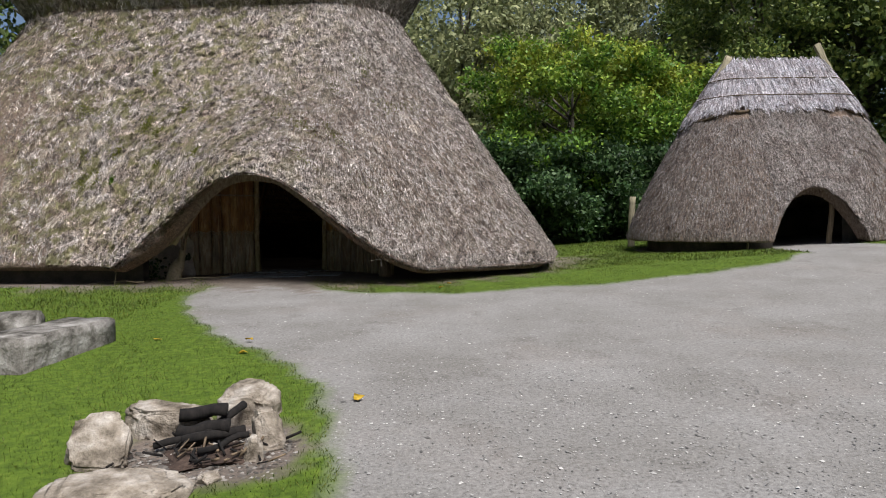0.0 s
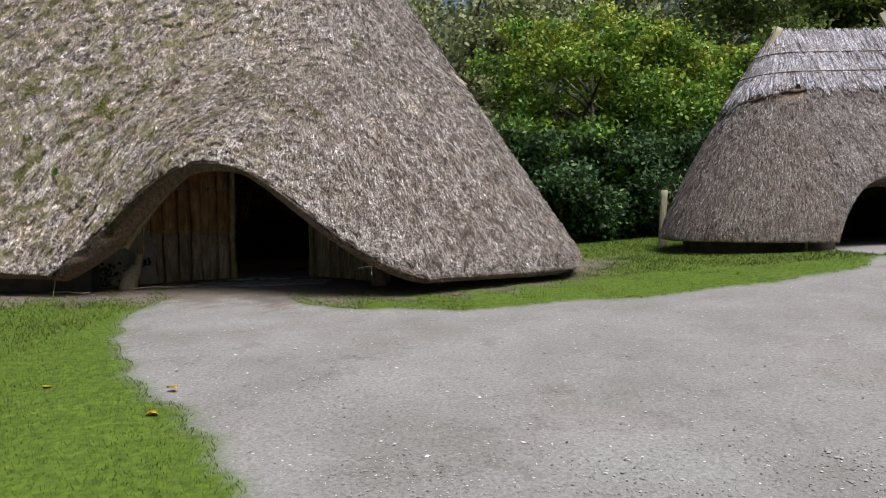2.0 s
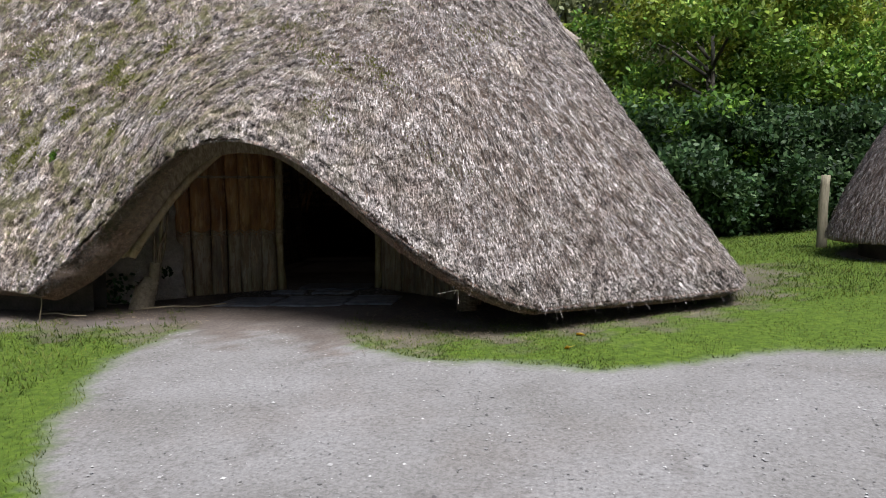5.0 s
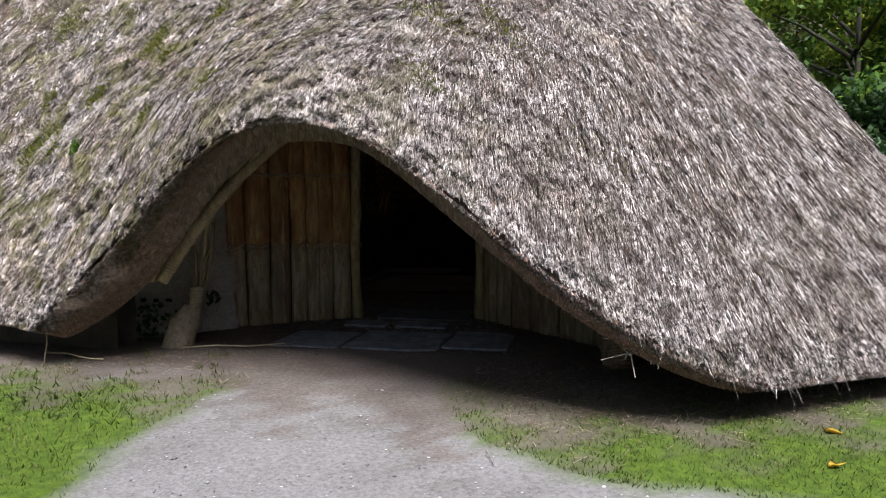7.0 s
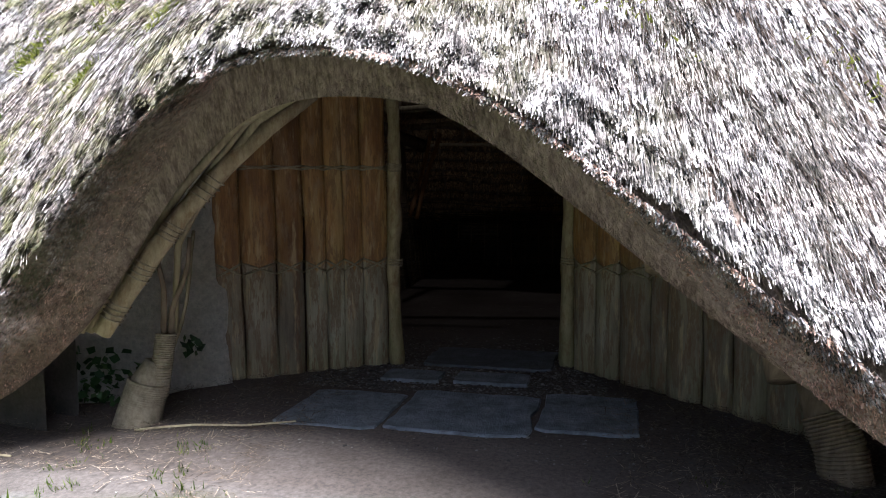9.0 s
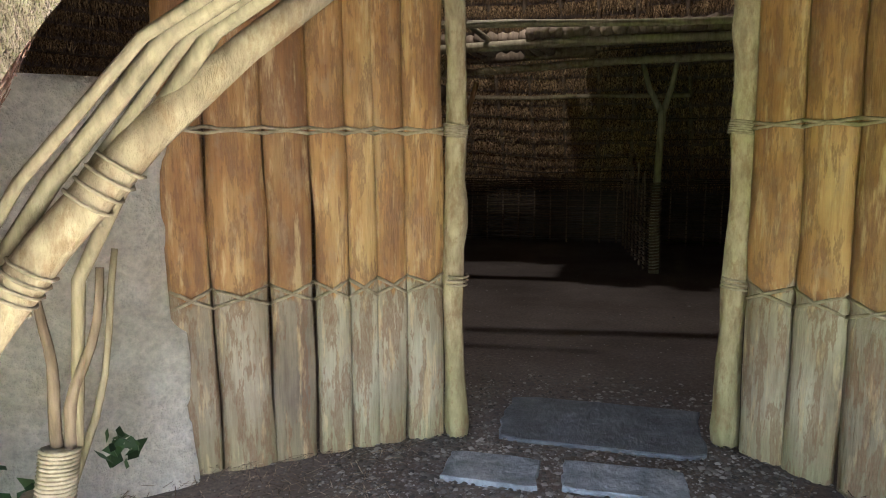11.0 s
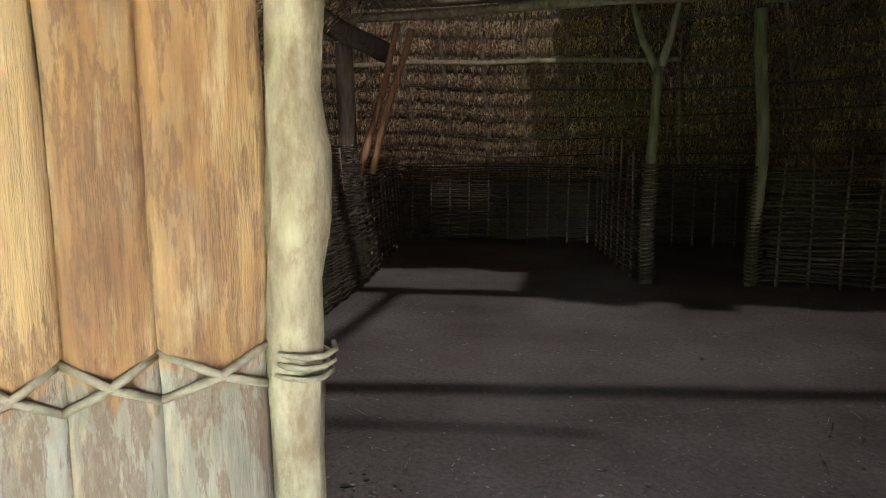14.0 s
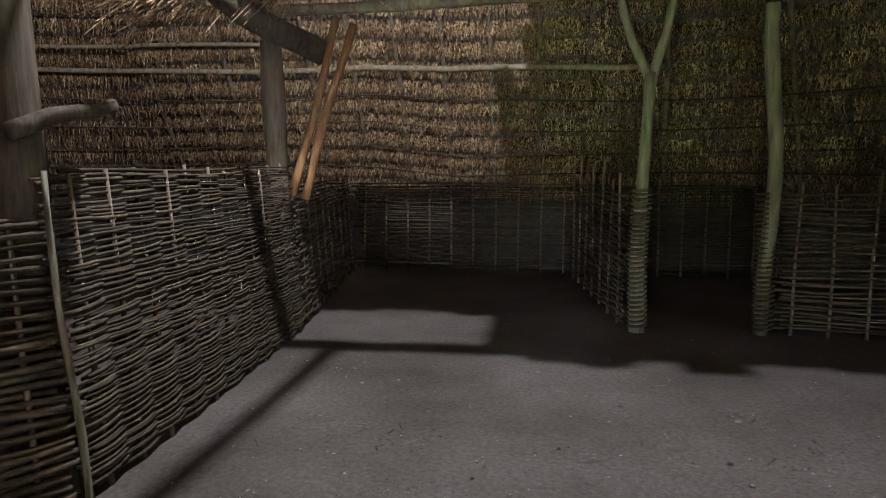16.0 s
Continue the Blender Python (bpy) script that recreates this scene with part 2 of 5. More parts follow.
# very dark tone, chosen for the gap under the eaves
WALL_DARK = mottled("dark_wall", 3, (0.3, (0.05, 0.045, 0.04)), (0.7, (0.14, 0.12, 0.10)))
PEBBLE, nt, b = nodes_of("pebble", 0.8, 0.3)
nt.links.new(ramp(nt, island(nt), (0, (0.08, 0.075, 0.07)), (0.75, (0.26, 0.25, 0.235)), (1, (0.50, 0.48, 0.45))), b.inputs["Base Color"])
GRIT, nt, b = nodes_of("floor_grit", 0.85, 0.25)
nt.links.new(ramp(nt, island(nt), (0, (0.05, 0.044, 0.038)), (0.7, (0.15, 0.133, 0.115)), (1, (0.33, 0.305, 0.275))), b.inputs["Base Color"])
ASH = mottled("ash_and_earth", 9, (0.3, (0.02, 0.014, 0.011)), (0.6, (0.075, 0.05, 0.038)), (0.8, (0.17, 0.13, 0.10)))
BARK = grain_material("tree_bark", (0.03, 0.028, 0.022), (0.13, 0.115, 0.09), (4, 4, 1))


def leaf_material(name, a, c, d, patch=0.0, low=0.6, turning=None):
    """Leaf by leaf colour; patch: bumps to the metre of darker leaf tone; turning: autumn colour from that height up.
    """
    m, nt, b = nodes_of(name, 0.55, 0.3)
    col = ramp(nt, island(nt), (0, a), (0.6, c), (1, d))
    if patch:
        col = mix(nt, 1.0, col, ramp(nt, noise_tex(nt, coords(nt), patch, 4, 0.6), (0.38, (low, low, low * 0.9)), (0.6, (1.05, 1.05, 1.0))), "MULTIPLY")
    if turning:
        z0, z1, yellow = turning
        sp = nt.nodes.new("ShaderNodeSeparateXYZ")
        nt.links.new(coords(nt, (1, 1, 0.1)), sp.inputs[0])
        top = ramp(nt, sp.outputs[2], (z0 / 10, (0, 0, 0)), (z1 / 10, (1, 1, 1)))
        top = mix(nt, 1.0, top, ramp(nt, noise_tex(nt, coords(nt), 0.9, 4), (0.46, (0, 0, 0)), (0.64, (0.5, 0.5, 0.5))), "MULTIPLY")
        col = mix(nt, top, col, yellow)
    nt.links.new(col, b.inputs["Base Color"])
    tr = nt.nodes.new("ShaderNodeBsdfTranslucent")
    nt.links.new(col, tr.inputs[0])
    ms = nt.nodes.new("ShaderNodeMixShader")
    ms.inputs[0].default_value = 0.35
    nt.links.new(b.outputs[0], ms.inputs[1])
    nt.links.new(tr.outputs[0], ms.inputs[2])
    nt.links.new(ms.outputs[0], nt.nodes["Material Output"].inputs[0])
    return m


LEAF_BRIGHT = leaf_material("hazel_leaf", (0.04, 0.092, 0.014), (0.135, 0.275, 0.036), (0.32, 0.46, 0.06), 1.1, 0.5, (3.8, 7.0, (0.58, 0.52, 0.06)))
LEAF_DARK = leaf_material("dark_leaf", (0.02, 0.046, 0.018), (0.055, 0.115, 0.04), (0.14, 0.22, 0.085), 1.0, 0.45)
LEAF_WOOD = leaf_material("wood_leaf", (0.06, 0.095, 0.03), (0.16, 0.225, 0.06), (0.36, 0.40, 0.11), 0.7, 0.55)
LEAF_GREY = leaf_material("willow_leaf", (0.13, 0.155, 0.075), (0.30, 0.33, 0.165), (0.54, 0.55, 0.30), 0.6, 0.6)
LEAF_FALLEN = leaf_material("fallen_leaf", (0.45, 0.22, 0.03), (0.60, 0.40, 0.04), (0.65, 0.52, 0.10))
MOSS = leaf_material("moss", (0.07, 0.08, 0.012), (0.16, 0.17, 0.025), (0.27, 0.28, 0.05))
BLADE = leaf_material("grass_blade", (0.036, 0.064, 0.007), (0.088, 0.128, 0.013), (0.19, 0.20, 0.045), 1.4, 0.5)

# one sheet of ground: gravel, lawn and bare earth by their own masks
GROUND, nt, b = nodes_of("ground", 0.95, 0.15)
pos = coords(nt)
fine = noise_tex(nt, pos, 38, 6, 0.75)
wide = noise_tex(nt, pos, 0.9, 5, 0.6)
vor = nt.nodes.new("ShaderNodeTexVoronoi")
vor.inputs["Scale"].default_value = 45
nt.links.new(pos, vor.inputs["Vector"])
gravel = mix(nt, 1.0, ramp(nt, wide, (0.30, (0.175, 0.169, 0.156)), (0.5, (0.212, 0.206, 0.195)), (0.66, (0.236, 0.231, 0.221))),
             ramp(nt, fine, (0.32, (0.58, 0.56, 0.54)), (0.5, (0.93, 0.91, 0.90)), (0.68, (1.22, 1.2, 1.19))), "MULTIPLY")
gravel = mix(nt, ramp(nt, vor.outputs["Distance"], (0.0, (0.35, 0.35, 0.35)), (0.2, (0, 0, 0))), gravel, (0.46, 0.44, 0.42))
gravel = mix(nt, ramp(nt, noise_tex(nt, pos, 0.42, 5, 0.65), (0.52, (0, 0, 0)), (0.68, (0.4, 0.4, 0.4))), gravel, (0.95, 0.86, 0.80), "MULTIPLY")
gravel = mix(nt, ramp(nt, noise_tex(nt, pos, 1.6, 6, 0.7), (0.57, (0, 0, 0)), (0.68, (0.7, 0.7, 0.7))), gravel, (0.72, 0.70, 0.68), "MULTIPLY")
lawn = ramp(nt, noise_tex(nt, pos, 14, 6, 0.7), (0.3, (0.034, 0.060, 0.008)), (0.6, (0.086, 0.132, 0.015)), (0.8, (0.155, 0.178, 0.036)))
earth = mix(nt, 1.0, ramp(nt, wide, (0.3, (0.09, 0.073, 0.06)), (0.7, (0.19, 0.16, 0.138))),
            ramp(nt, fine, (0.3, (0.5, 0.5, 0.5)), (0.7, (1.2, 1.15, 1.1))), "MULTIPLY")
for key, over in (("lawn", lawn), ("earth", earth)):
    at = nt.nodes.new("ShaderNodeAttribute")
    at.attribute_name = key
    gravel = mix(nt, at.outputs["Fac"], gravel, over)
nt.links.new(gravel, b.inputs["Base Color"])
bump(nt, b, fine, 0.5, 0.012)


# ---- mesh helpers ----
rng = np.random.default_rng(7)


def world_of(ob):
    p = Vector((0, 0, 0))
    while ob:
        p += ob.location
        ob = ob.parent
    return p


def mesh_object(name, verts, faces, mat, parent=None, label="", smooth=True):
    me = bpy.data.meshes.new(name)
    me.from_pydata([tuple(v) for v in verts], [], faces)
    me.materials.append(mat)
    if smooth:
        me.polygons.foreach_set("use_smooth", [True] * len(me.polygons))
    me.update()
    ob = new(name, me)
    if parent:
        ob.location = -world_of(parent)
        ob.parent = parent
    if label:
        ob["label"] = label
    return ob


def quads_object(name, verts, mat, parent=None, label="", corners=4):
    """Many loose faces at once; verts: (n, corners, 3)."""
    n = len(verts)
    me = bpy.data.meshes.new(name)
    me.vertices.add(n * corners)
    me.vertices.foreach_set("co", verts.reshape(-1).astype(np.float32))
    me.loops.add(n * corners)
    me.loops.foreach_set("vertex_index", np.arange(n * corners, dtype=np.int32))
    me.polygons.add(n)
    me.polygons.foreach_set("loop_start", np.arange(0, n * corners, corners, dtype=np.int32))
    me.polygons.foreach_set("loop_total", np.full(n, corners, dtype=np.int32))
    me.materials.append(mat)
    me.update(calc_edges=True)
    ob = new(name, me)
    if parent:
        ob.location = -world_of(parent)
        ob.parent = parent
    if label:
        ob["label"] = label
    ob["kind"] = "stuff"
    return ob


def empty(name, place, label, category, group="", kind=""):
    ob = new(name)
    ob.location = place
    ob.empty_display_size = 0.1
    return tagged(ob, label, category, group, kind)


def tube_data(points, radii, n=8, wobble=0.0, flat=1.0):
    pts = [Vector(p) for p in points]
    if not hasattr(radii, "__len__"):
        radii = [radii] * len(pts)
    verts, faces = [], []
    side = None
    for i, p in enumerate(pts):
        d = (pts[min(i + 1, len(pts) - 1)] - pts[max(i - 1, 0)]).normalized()
        if side is None:
            side = d.orthogonal().normalized()
        side = (side - d * side.dot(d)).normalized()
        up = d.cross(side)
        for k in range(n):
            a = 2 * math.pi * k / n
            r = radii[i] * (1 + wobble * (random.random() - 0.5))
            verts.append(p + side * math.cos(a) * r + up * math.sin(a) * r * flat)
    for i in range(len(pts) - 1):
        for k in range(n):
            a, c = i * n + k, i * n + (k + 1) % n
            faces.append((a, c, c + n, a + n))
    faces.append(tuple(reversed(range(n))))
    faces.append(tuple(range((len(pts) - 1) * n, len(pts) * n)))
    return verts, faces


def bent(a, c, steps=8, sway=0.03):
    """A line from a to c that wanders like a grown branch."""
    a, c = Vector(a), Vector(c)
    out = []
    ph = [random.uniform(0, 6.28) for _ in range(4)]
    for i in range(steps + 1):
        u = i / steps
        w = math.sin(math.pi * u)
        out.append(a.lerp(c, u) + Vector((math.sin(5 * u + ph[0]), math.sin(4 * u + ph[1]), 0.6 * math.sin(6 * u + ph[2]))) * sway * (0.4 + w))
    return out


def pole(name, a, c, r0, r1, mat, parent=None, label="", category="", sway=0.03, n=9, steps=8, group=""):
    """A natural pole; a thing of its own unless it has a parent."""
    pts = bent(a, c, steps, sway)
    radii = [(r0 + (r1 - r0) * i / steps) * random.uniform(0.9, 1.1) for i in range(steps + 1)]
    v, f = tube_data(pts, radii, n, 0.12)
    ob = mesh_object(name, v, f, mat, parent, label)
    if category:
        tagged(ob, label, category, group)
    return ob


def coil_data(points, r, turns, rod=0.012, per=10, lean=0.0):
    """A withy wound round a pole."""
    pts = [Vector(p) for p in points]
    out = []
    for i in range(int(turns * per) + 1):
        u = i / (turns * per)
        x = u * (len(pts) - 1)
        k = min(int(x), len(pts) - 2)
        p = pts[k].lerp(pts[k + 1], x - k)
        d = (pts[k + 1] - pts[k]).normalized()
        s = d.orthogonal().normalized()
        t = d.cross(s)
        a = 2 * math.pi * i / per
        out.append(p + (s * math.cos(a) + t * math.sin(a)) * r)
    return tube_data(out, rod, 5)


def box_data(a, c, bevel=0.0, jit=0.0):
    bm = bmesh.new()
    bmesh.ops.create_cube(bm, size=1)
    for v in bm.verts:
        v.co = Vector([(a[i] + c[i]) / 2 + v.co[i] * (c[i] - a[i]) for i in range(3)])
    if jit:
        bmesh.ops.subdivide_edges(bm, edges=bm.edges[:], cuts=4, use_grid_fill=True)
        for v in bm.verts:
            v.co += Vector(noise.noise_vector(v.co * 4)) * jit
    if bevel:
        bmesh.ops.bevel(bm, geom=bm.edges[:] if not jit else [e for e in bm.edges if e.calc_face_angle(0) > 0.9], offset=bevel, segments=2, affect="EDGES")
    bm.verts.index_update()
    return [v.co.copy() for v in bm.verts], [[v.index for v in f.verts] for f in bm.faces]


def boulder_data(place, size, turn=0, seed=0, sub=4, rough=0.22, square=0.7, cut=(0.5, 0.8), lean=0.0):
    bm = bmesh.new()
    bmesh.ops.create_icosphere(bm, subdivisions=sub, radius=1)
    rot = Matrix.Rotation(turn, 3, "Z") @ Matrix.Rotation(lean, 3, "X")
    rnd = random.Random(seed)
    cuts = [(Vector((rnd.uniform(-1, 1), rnd.uniform(-1, 1), rnd.uniform(-0.3, 1))).normalized(), rnd.uniform(*cut)) for _ in range(11)]
    for v in bm.verts:
        c = v.co.copy()
        c = Vector([math.copysign(abs(q) ** square, q) for q in c])
        for n_, d_ in cuts:
            c -= n_ * max(0.0, c.dot(n_) - d_)
        c *= 1 + rough * noise.noise(v.co * 1.6 + Vector((seed * 7.1, 3, 1))) + 0.1 * noise.noise(v.co * 5 + Vector((seed, 1, 9)))
        v.co = rot @ Vector((c.x * size[0], c.y * size[1], c.z * size[2])) + Vector(place)
    bm.verts.index_update()
    return [v.co.copy() for v in bm.verts], [[v.index for v in f.verts] for f in bm.faces]


# ---- ground ----
def ground_z(x, y):
    x, y = np.asarray(x, float), np.asarray(y, float)
    z = np.minimum(0, -0.57 + 0.046 * np.maximum(y, -12))
    return z + 0.06 * np.clip(x - 2, 0, 12) * np.clip((y - 7) / 6, 0, 1)


def smooth01(a, lo, hi):
    u = np.clip((a - lo) / (hi - lo), 0, 1)
    return u * u * (3 - 2 * u)


def wobble2(x, y):
    return 0.5 * np.sin(3.1 * x + 1.7 * y) + 0.3 * np.sin(7.3 * y - 4.1 * x + 1) + 0.2 * np.sin(13 * x + 11 * y)


LEFT_Y = [-6, 1.5, 3.6, 4.8, 5.65, 6.6, 7.4, 8.6, 9.9, 10.8, 11.6, 12.2]
LEFT_X = [-0.2, -0.35, -0.52, -0.78, -1.05, -1.65, -2.35, -3.1, -3.7, -3.9, -3.85, -4.1]
STRIP_X = [-2.5, -2.25, -1.84, -1.13, -0.6, 0.2, 1.06, 1.92, 3.27, 5.28, 6.2, 6.8, 9.3, 30]
STRIP_Y = [12.2, 11.4, 10.8, 10.5, 10.38, 10.2, 10.6, 10.85, 11.1, 11.75, 12.3, 12.9, 12.9, 12.6]


def lawn_mask(x, y):
    w = 0.12 * wobble2(x, y)
    left = np.interp(y, LEFT_Y, LEFT_X) - x + w
    left = np.where(y > 10.9, np.minimum(left, 11.7 - y + w * 2), left)
    strip = y - np.interp(x, STRIP_X, STRIP_Y) + w
    strip = np.where(x < -2.3, -1, strip)
    hut = 5.35 - np.hypot(np.maximum(x + 2.75, 0), y - 17.1)
    strip = np.minimum(strip, np.where(x > -8, -hut + 0.1 + 3 * w, strip))
    small = np.hypot(np.maximum(np.abs(x - 8.15) - 1.1, 0), y - 16.9) - 2.2
    strip = np.minimum(strip, small)
    door = np.where((np.abs(x - 7.95) < 0.9) & (y < 15), -1, 1)
    return smooth01(np.maximum(left, np.minimum(strip, door)), -0.06, 0.10)


def earth_mask(x, y):
    inside = smooth01(5.5 - np.hypot(np.where(x > -2.75, x + 2.75, np.where(x < -8.3, x + 8.3, 0)), y - 17.1), -0.1, 0.35)
    inside = np.maximum(inside, 0.8 * smooth01(y + 0.15 * wobble2(x, y) - 0.55 * np.exp(-((x + 3.15) / 0.75) ** 4), 11.9, 12.9) * (x > -6) * (x < 0.5) * (y < 16))
    eave = np.hypot(np.maximum(x + 2.75, 0), y - 17.1) - 5.35
    patch = wobble2(2.3 * x + 1.3, 2.1 * y) + 0.6 * wobble2(5.1 * y, 4.7 * x)
    worn = 0.85 * smooth01(np.where(x > -2.4, 1.3, 0.95) - eave + 0.45 * patch, 0.0, 0.7) * (x > -7) * (y < 17)
    inside = np.maximum(inside, worn)
    pit = smooth01(0.66 - np.hypot(x + 1.48, y - 4.2) + 0.1 * wobble2(2 * x, 2 * y), 0, 0.15)
    woods = smooth01(y, 23.5, 25)
    return np.maximum(np.maximum(inside, pit), woods)


def spaced(lo, hi, far, step):
    near = np.arange(lo, hi, step)
    out = np.geomspace(1, far, 26)
    return np.concatenate([lo - out[::-1], near, hi + out - 1 + step])


gx, gy = spaced(-9, 11, 400, 0.11), spaced(-3, 24, 400, 0.11)
GX, GY = np.meshgrid(gx, gy)
GZ = ground_z(GX, GY) + 0.005 * wobble2(GX * 1.7, GY * 1.3) * np.exp(-(np.abs(GX) / 40) ** 2)
LM, EM = lawn_mask(GX, GY), earth_mask(GX, GY)
GZ = GZ + 0.02 * LM * (1 - EM)
nx, ny = len(gx), len(gy)
idx = np.arange(nx * ny).reshape(ny, nx)
gf = np.stack([idx[:-1, :-1], idx[:-1, 1:], idx[1:, 1:], idx[1:, :-1]], -1).reshape(-1, 4)
me = bpy.data.meshes.new("ground")
me.vertices.add(nx * ny)
me.vertices.foreach_set("co", np.stack([GX, GY, GZ], -1).reshape(-1))
me.loops.add(gf.size)
me.loops.foreach_set("vertex_index", gf.reshape(-1).astype(np.int32))
me.polygons.add(len(gf))
me.polygons.foreach_set("loop_start", np.arange(0, gf.size, 4, dtype=np.int32))
me.polygons.foreach_set("loop_total", np.full(len(gf), 4, dtype=np.int32))
me.update(calc_edges=True)
me.materials.append(GROUND)
for key, val in (("lawn", LM), ("earth", EM)):
    me.attributes.new(key, "FLOAT", "POINT").data.foreach_set("value", val.reshape(-1).astype(np.float32))
me.polygons.foreach_set("use_smooth", np.ones(len(gf), dtype=bool))
tagged(new("ground", me), "grey gravel path between mown lawns", "ground", kind="structure")


# ---- thatched roofs ----
def clumps(p, k):
    """Smooth noise over points, about -1 to 1, with bumps 6/k metres across."""
    gen = np.random.default_rng(int(k))
    out = 0
    for _ in range(9):
        w = gen.normal(0, k, 3)
        out = out + np.sin(p @ w + gen.uniform(0, 6.283))
    return out / 3.2


class Roof:
    """A thatched roof over a round-ended plan, with a swept-up arch over the entrance."""

    def __init__(self, c1, c2, radius, top, eave, arch, bulge, back=0.0, thick=0.26, corner=0.0, heel=0.0, deep=0.0, sweep=(1.25, 1.5)):
        self.sweep = sweep
        self.corner, self.heel, self.deep = corner, heel, deep
        self.c1, self.c2, self.radius, self.top, self.eave, self.arch, self.bulge, self.back, self.thick = c1, c2, radius, top, eave, arch, bulge, back, thick

    def unruly(self, p):
        """The old slope away from the yard lies in rougher clumps than the combed one."""
        return np.clip((-2.6 - p[..., 0]) / 2.2, 0.35, 1.5)

    def base(self, s):
        s = np.asarray(s, float) % 4
        k, u = np.floor(s), s - np.floor(s)
        ang = np.where(k == 1, -np.pi / 2 + np.pi * u, np.where(k == 3, np.pi / 2 + np.pi * u, np.where(k == 0, -np.pi / 2, np.pi / 2)))
        w = np.where(k == 0, u, np.where(k == 1, 1, np.where(k == 2, 1 - u, 0)))
        cx = self.c2[0] + (self.c1[0] - self.c2[0]) * w
        cy = self.c2[1] + (self.c1[1] - self.c2[1]) * w
        return cx, cy, np.cos(ang), np.sin(ang)

    def lift(self, s):
        cx, cy, nx_, ny_ = self.base(s)
        x = cx + nx_ * self.radius(self.eave)
        xa, wl, wr, h = self.arch
        u = np.clip(np.where(x < xa, (xa - x) / wl, (x - xa) / wr), 0, 1)
        low = self.eave + self.heel * np.clip((xa - 1.2 - x) / 1.0, 0, 1)
        return low + np.where(ny_ < -0.2, (h - low) * np.maximum(np.cos(np.pi / 2 * u), 0) ** np.where(x < xa, *self.sweep), 0)

    def thick_at(self, s, v=0.0):
        """The thatch is deepest where the arch comes down on its old side."""
        cx, cy, nx_, ny_ = self.base(s)
        x = cx + nx_ * self.radius(self.eave)
        return self.thick + self.deep * np.exp(-((x - self.arch[0] + 1.75) / 0.75) ** 2) * np.clip(1 - 6 * np.asarray(v), 0, 1)

    def point(self, s, z):
        cx, cy, nx_, ny_ = self.base(s)
        r = self.radius(z)
        a = np.degrees(np.arctan2(ny_, nx_))
        out = np.interp(a, (-90, -75, -60, -50, -42, -38, -30, -25, -15, -8), (0, 0.10, 0.36, 0.60, 0.76, 0.63, 0.31, 0.14, 0.02, 0))
        r = r + self.corner * out * np.clip(1 - (z - 0.2) / 4.6, 0, 1)
        x, y = cx + nx_ * r, cy + ny_ * r + self.back * np.maximum(ny_, 0)
        xb, sl, sr, amp, z0, fall = self.bulge
        g = np.exp(-((x - xb) ** 2) / (2 * np.where(x < xb, sl, sr) ** 2)) * amp * np.exp(-(np.maximum(z - z0, 0) / fall) ** 2)
        y = y - g * np.clip(-ny_, 0, 1)
        return np.stack([x, y, z + 0 * x], -1)

    def at(self, s, v, depth=0.0):
        z = self.lift(s) + (self.top - self.lift(s)) * v
        p = self.point(s, z)
        if np.any(depth):
            p = p - np.asarray(depth)[..., None] * self.normal(s, v)
        return p

    def rise(self, s):
        """How far the inner edge of the eave is cut back upwards, most at the crown of the arch."""
        return 0.06 + 0.21 * np.clip((self.lift(s) - 0.8) / 0.9, 0, 1)

    def normal(self, s, v):
        e = 1e-3
        ds = self.at(s + e, v) - self.at(s - e, v)
        dv = self.at(s, v + e) - self.at(s, v - e)
        n = np.cross(ds, dv)
        return n / np.maximum(np.linalg.norm(n, axis=-1, keepdims=True), 1e-9)

    def shell(self, name, mat, parent, label):
        s = np.concatenate([np.linspace(0, 1, 90, False), np.linspace(1, 2, 90, False), np.linspace(2, 3, 40, False), np.linspace(3, 4, 40, False)])
        v = np.linspace(0, 1, 36) ** 1.25
        S, V = np.meshgrid(s, v)
        out = self.at(S, V)
        inn = self.at(S, V, self.thick_at(S, V))
        inn[0] = out[0] - self.normal(S[0], V[0] + 0.002) * self.thick_at(S[0])[..., None] + self.rise(S[0])[..., None] * np.array([0, 0, 1.0])
        rows, cols = S.shape
        lump = 0.025 * np.sin(9 * out[..., 0] + 4 * out[..., 2]) * np.sin(7 * out[..., 2] + 5 * out[..., 1])
        out = out + lump[..., None] * np.array([0, -1, 0.3])
        verts = np.concatenate([out.reshape(-1, 3), inn.reshape(-1, 3)])
        faces = []
        m = rows * cols
        for i in range(rows - 1):
            for j in range(cols):
                a, c = i * cols + j, i * cols + (j + 1) % cols
                faces.append((a, c, c + cols, a + cols))
                faces.append((m + a, m + a + cols, m + c + cols, m + c))
        for j in range(cols):
            c = (j + 1) % cols
            faces.append((j, m + j, m + c, c))
            t0 = (rows - 1) * cols
            faces.append((t0 + j, t0 + c, m + t0 + c, m + t0 + j))
        faces.append(tuple(range(t0, t0 + cols)))
        return mesh_object(name, verts.tolist(), faces, mat, parent, label)

    def straws(self, name, n, srange, vrange, length, width, mat, parent, label, inner=False, lift=0.05, spread=0.25, rows=0, bias=1.0, cut=True, rim=0.0, floor_z=0.0, proud=0.0):
        s = rng.uniform(*srange, n)
        v = vrange[0] + (vrange[1] - vrange[0]) * rng.random(n) ** bias
        if rows:
            v = vrange[0] + (vrange[1] - vrange[0]) * (np.floor(rng.random(n) * rows) + 0.15 * rng.random(n)) / rows
        if floor_z:
            low = self.lift(s)
            hem = floor_z + 0.30 * np.clip(-self.base(s)[3], 0, 1) + 0.05 * np.sin(26 * s) + rng.normal(0, 0.05, n)
            v = (hem + (self.top - hem) * rng.random(n) - low) / (self.top - low)
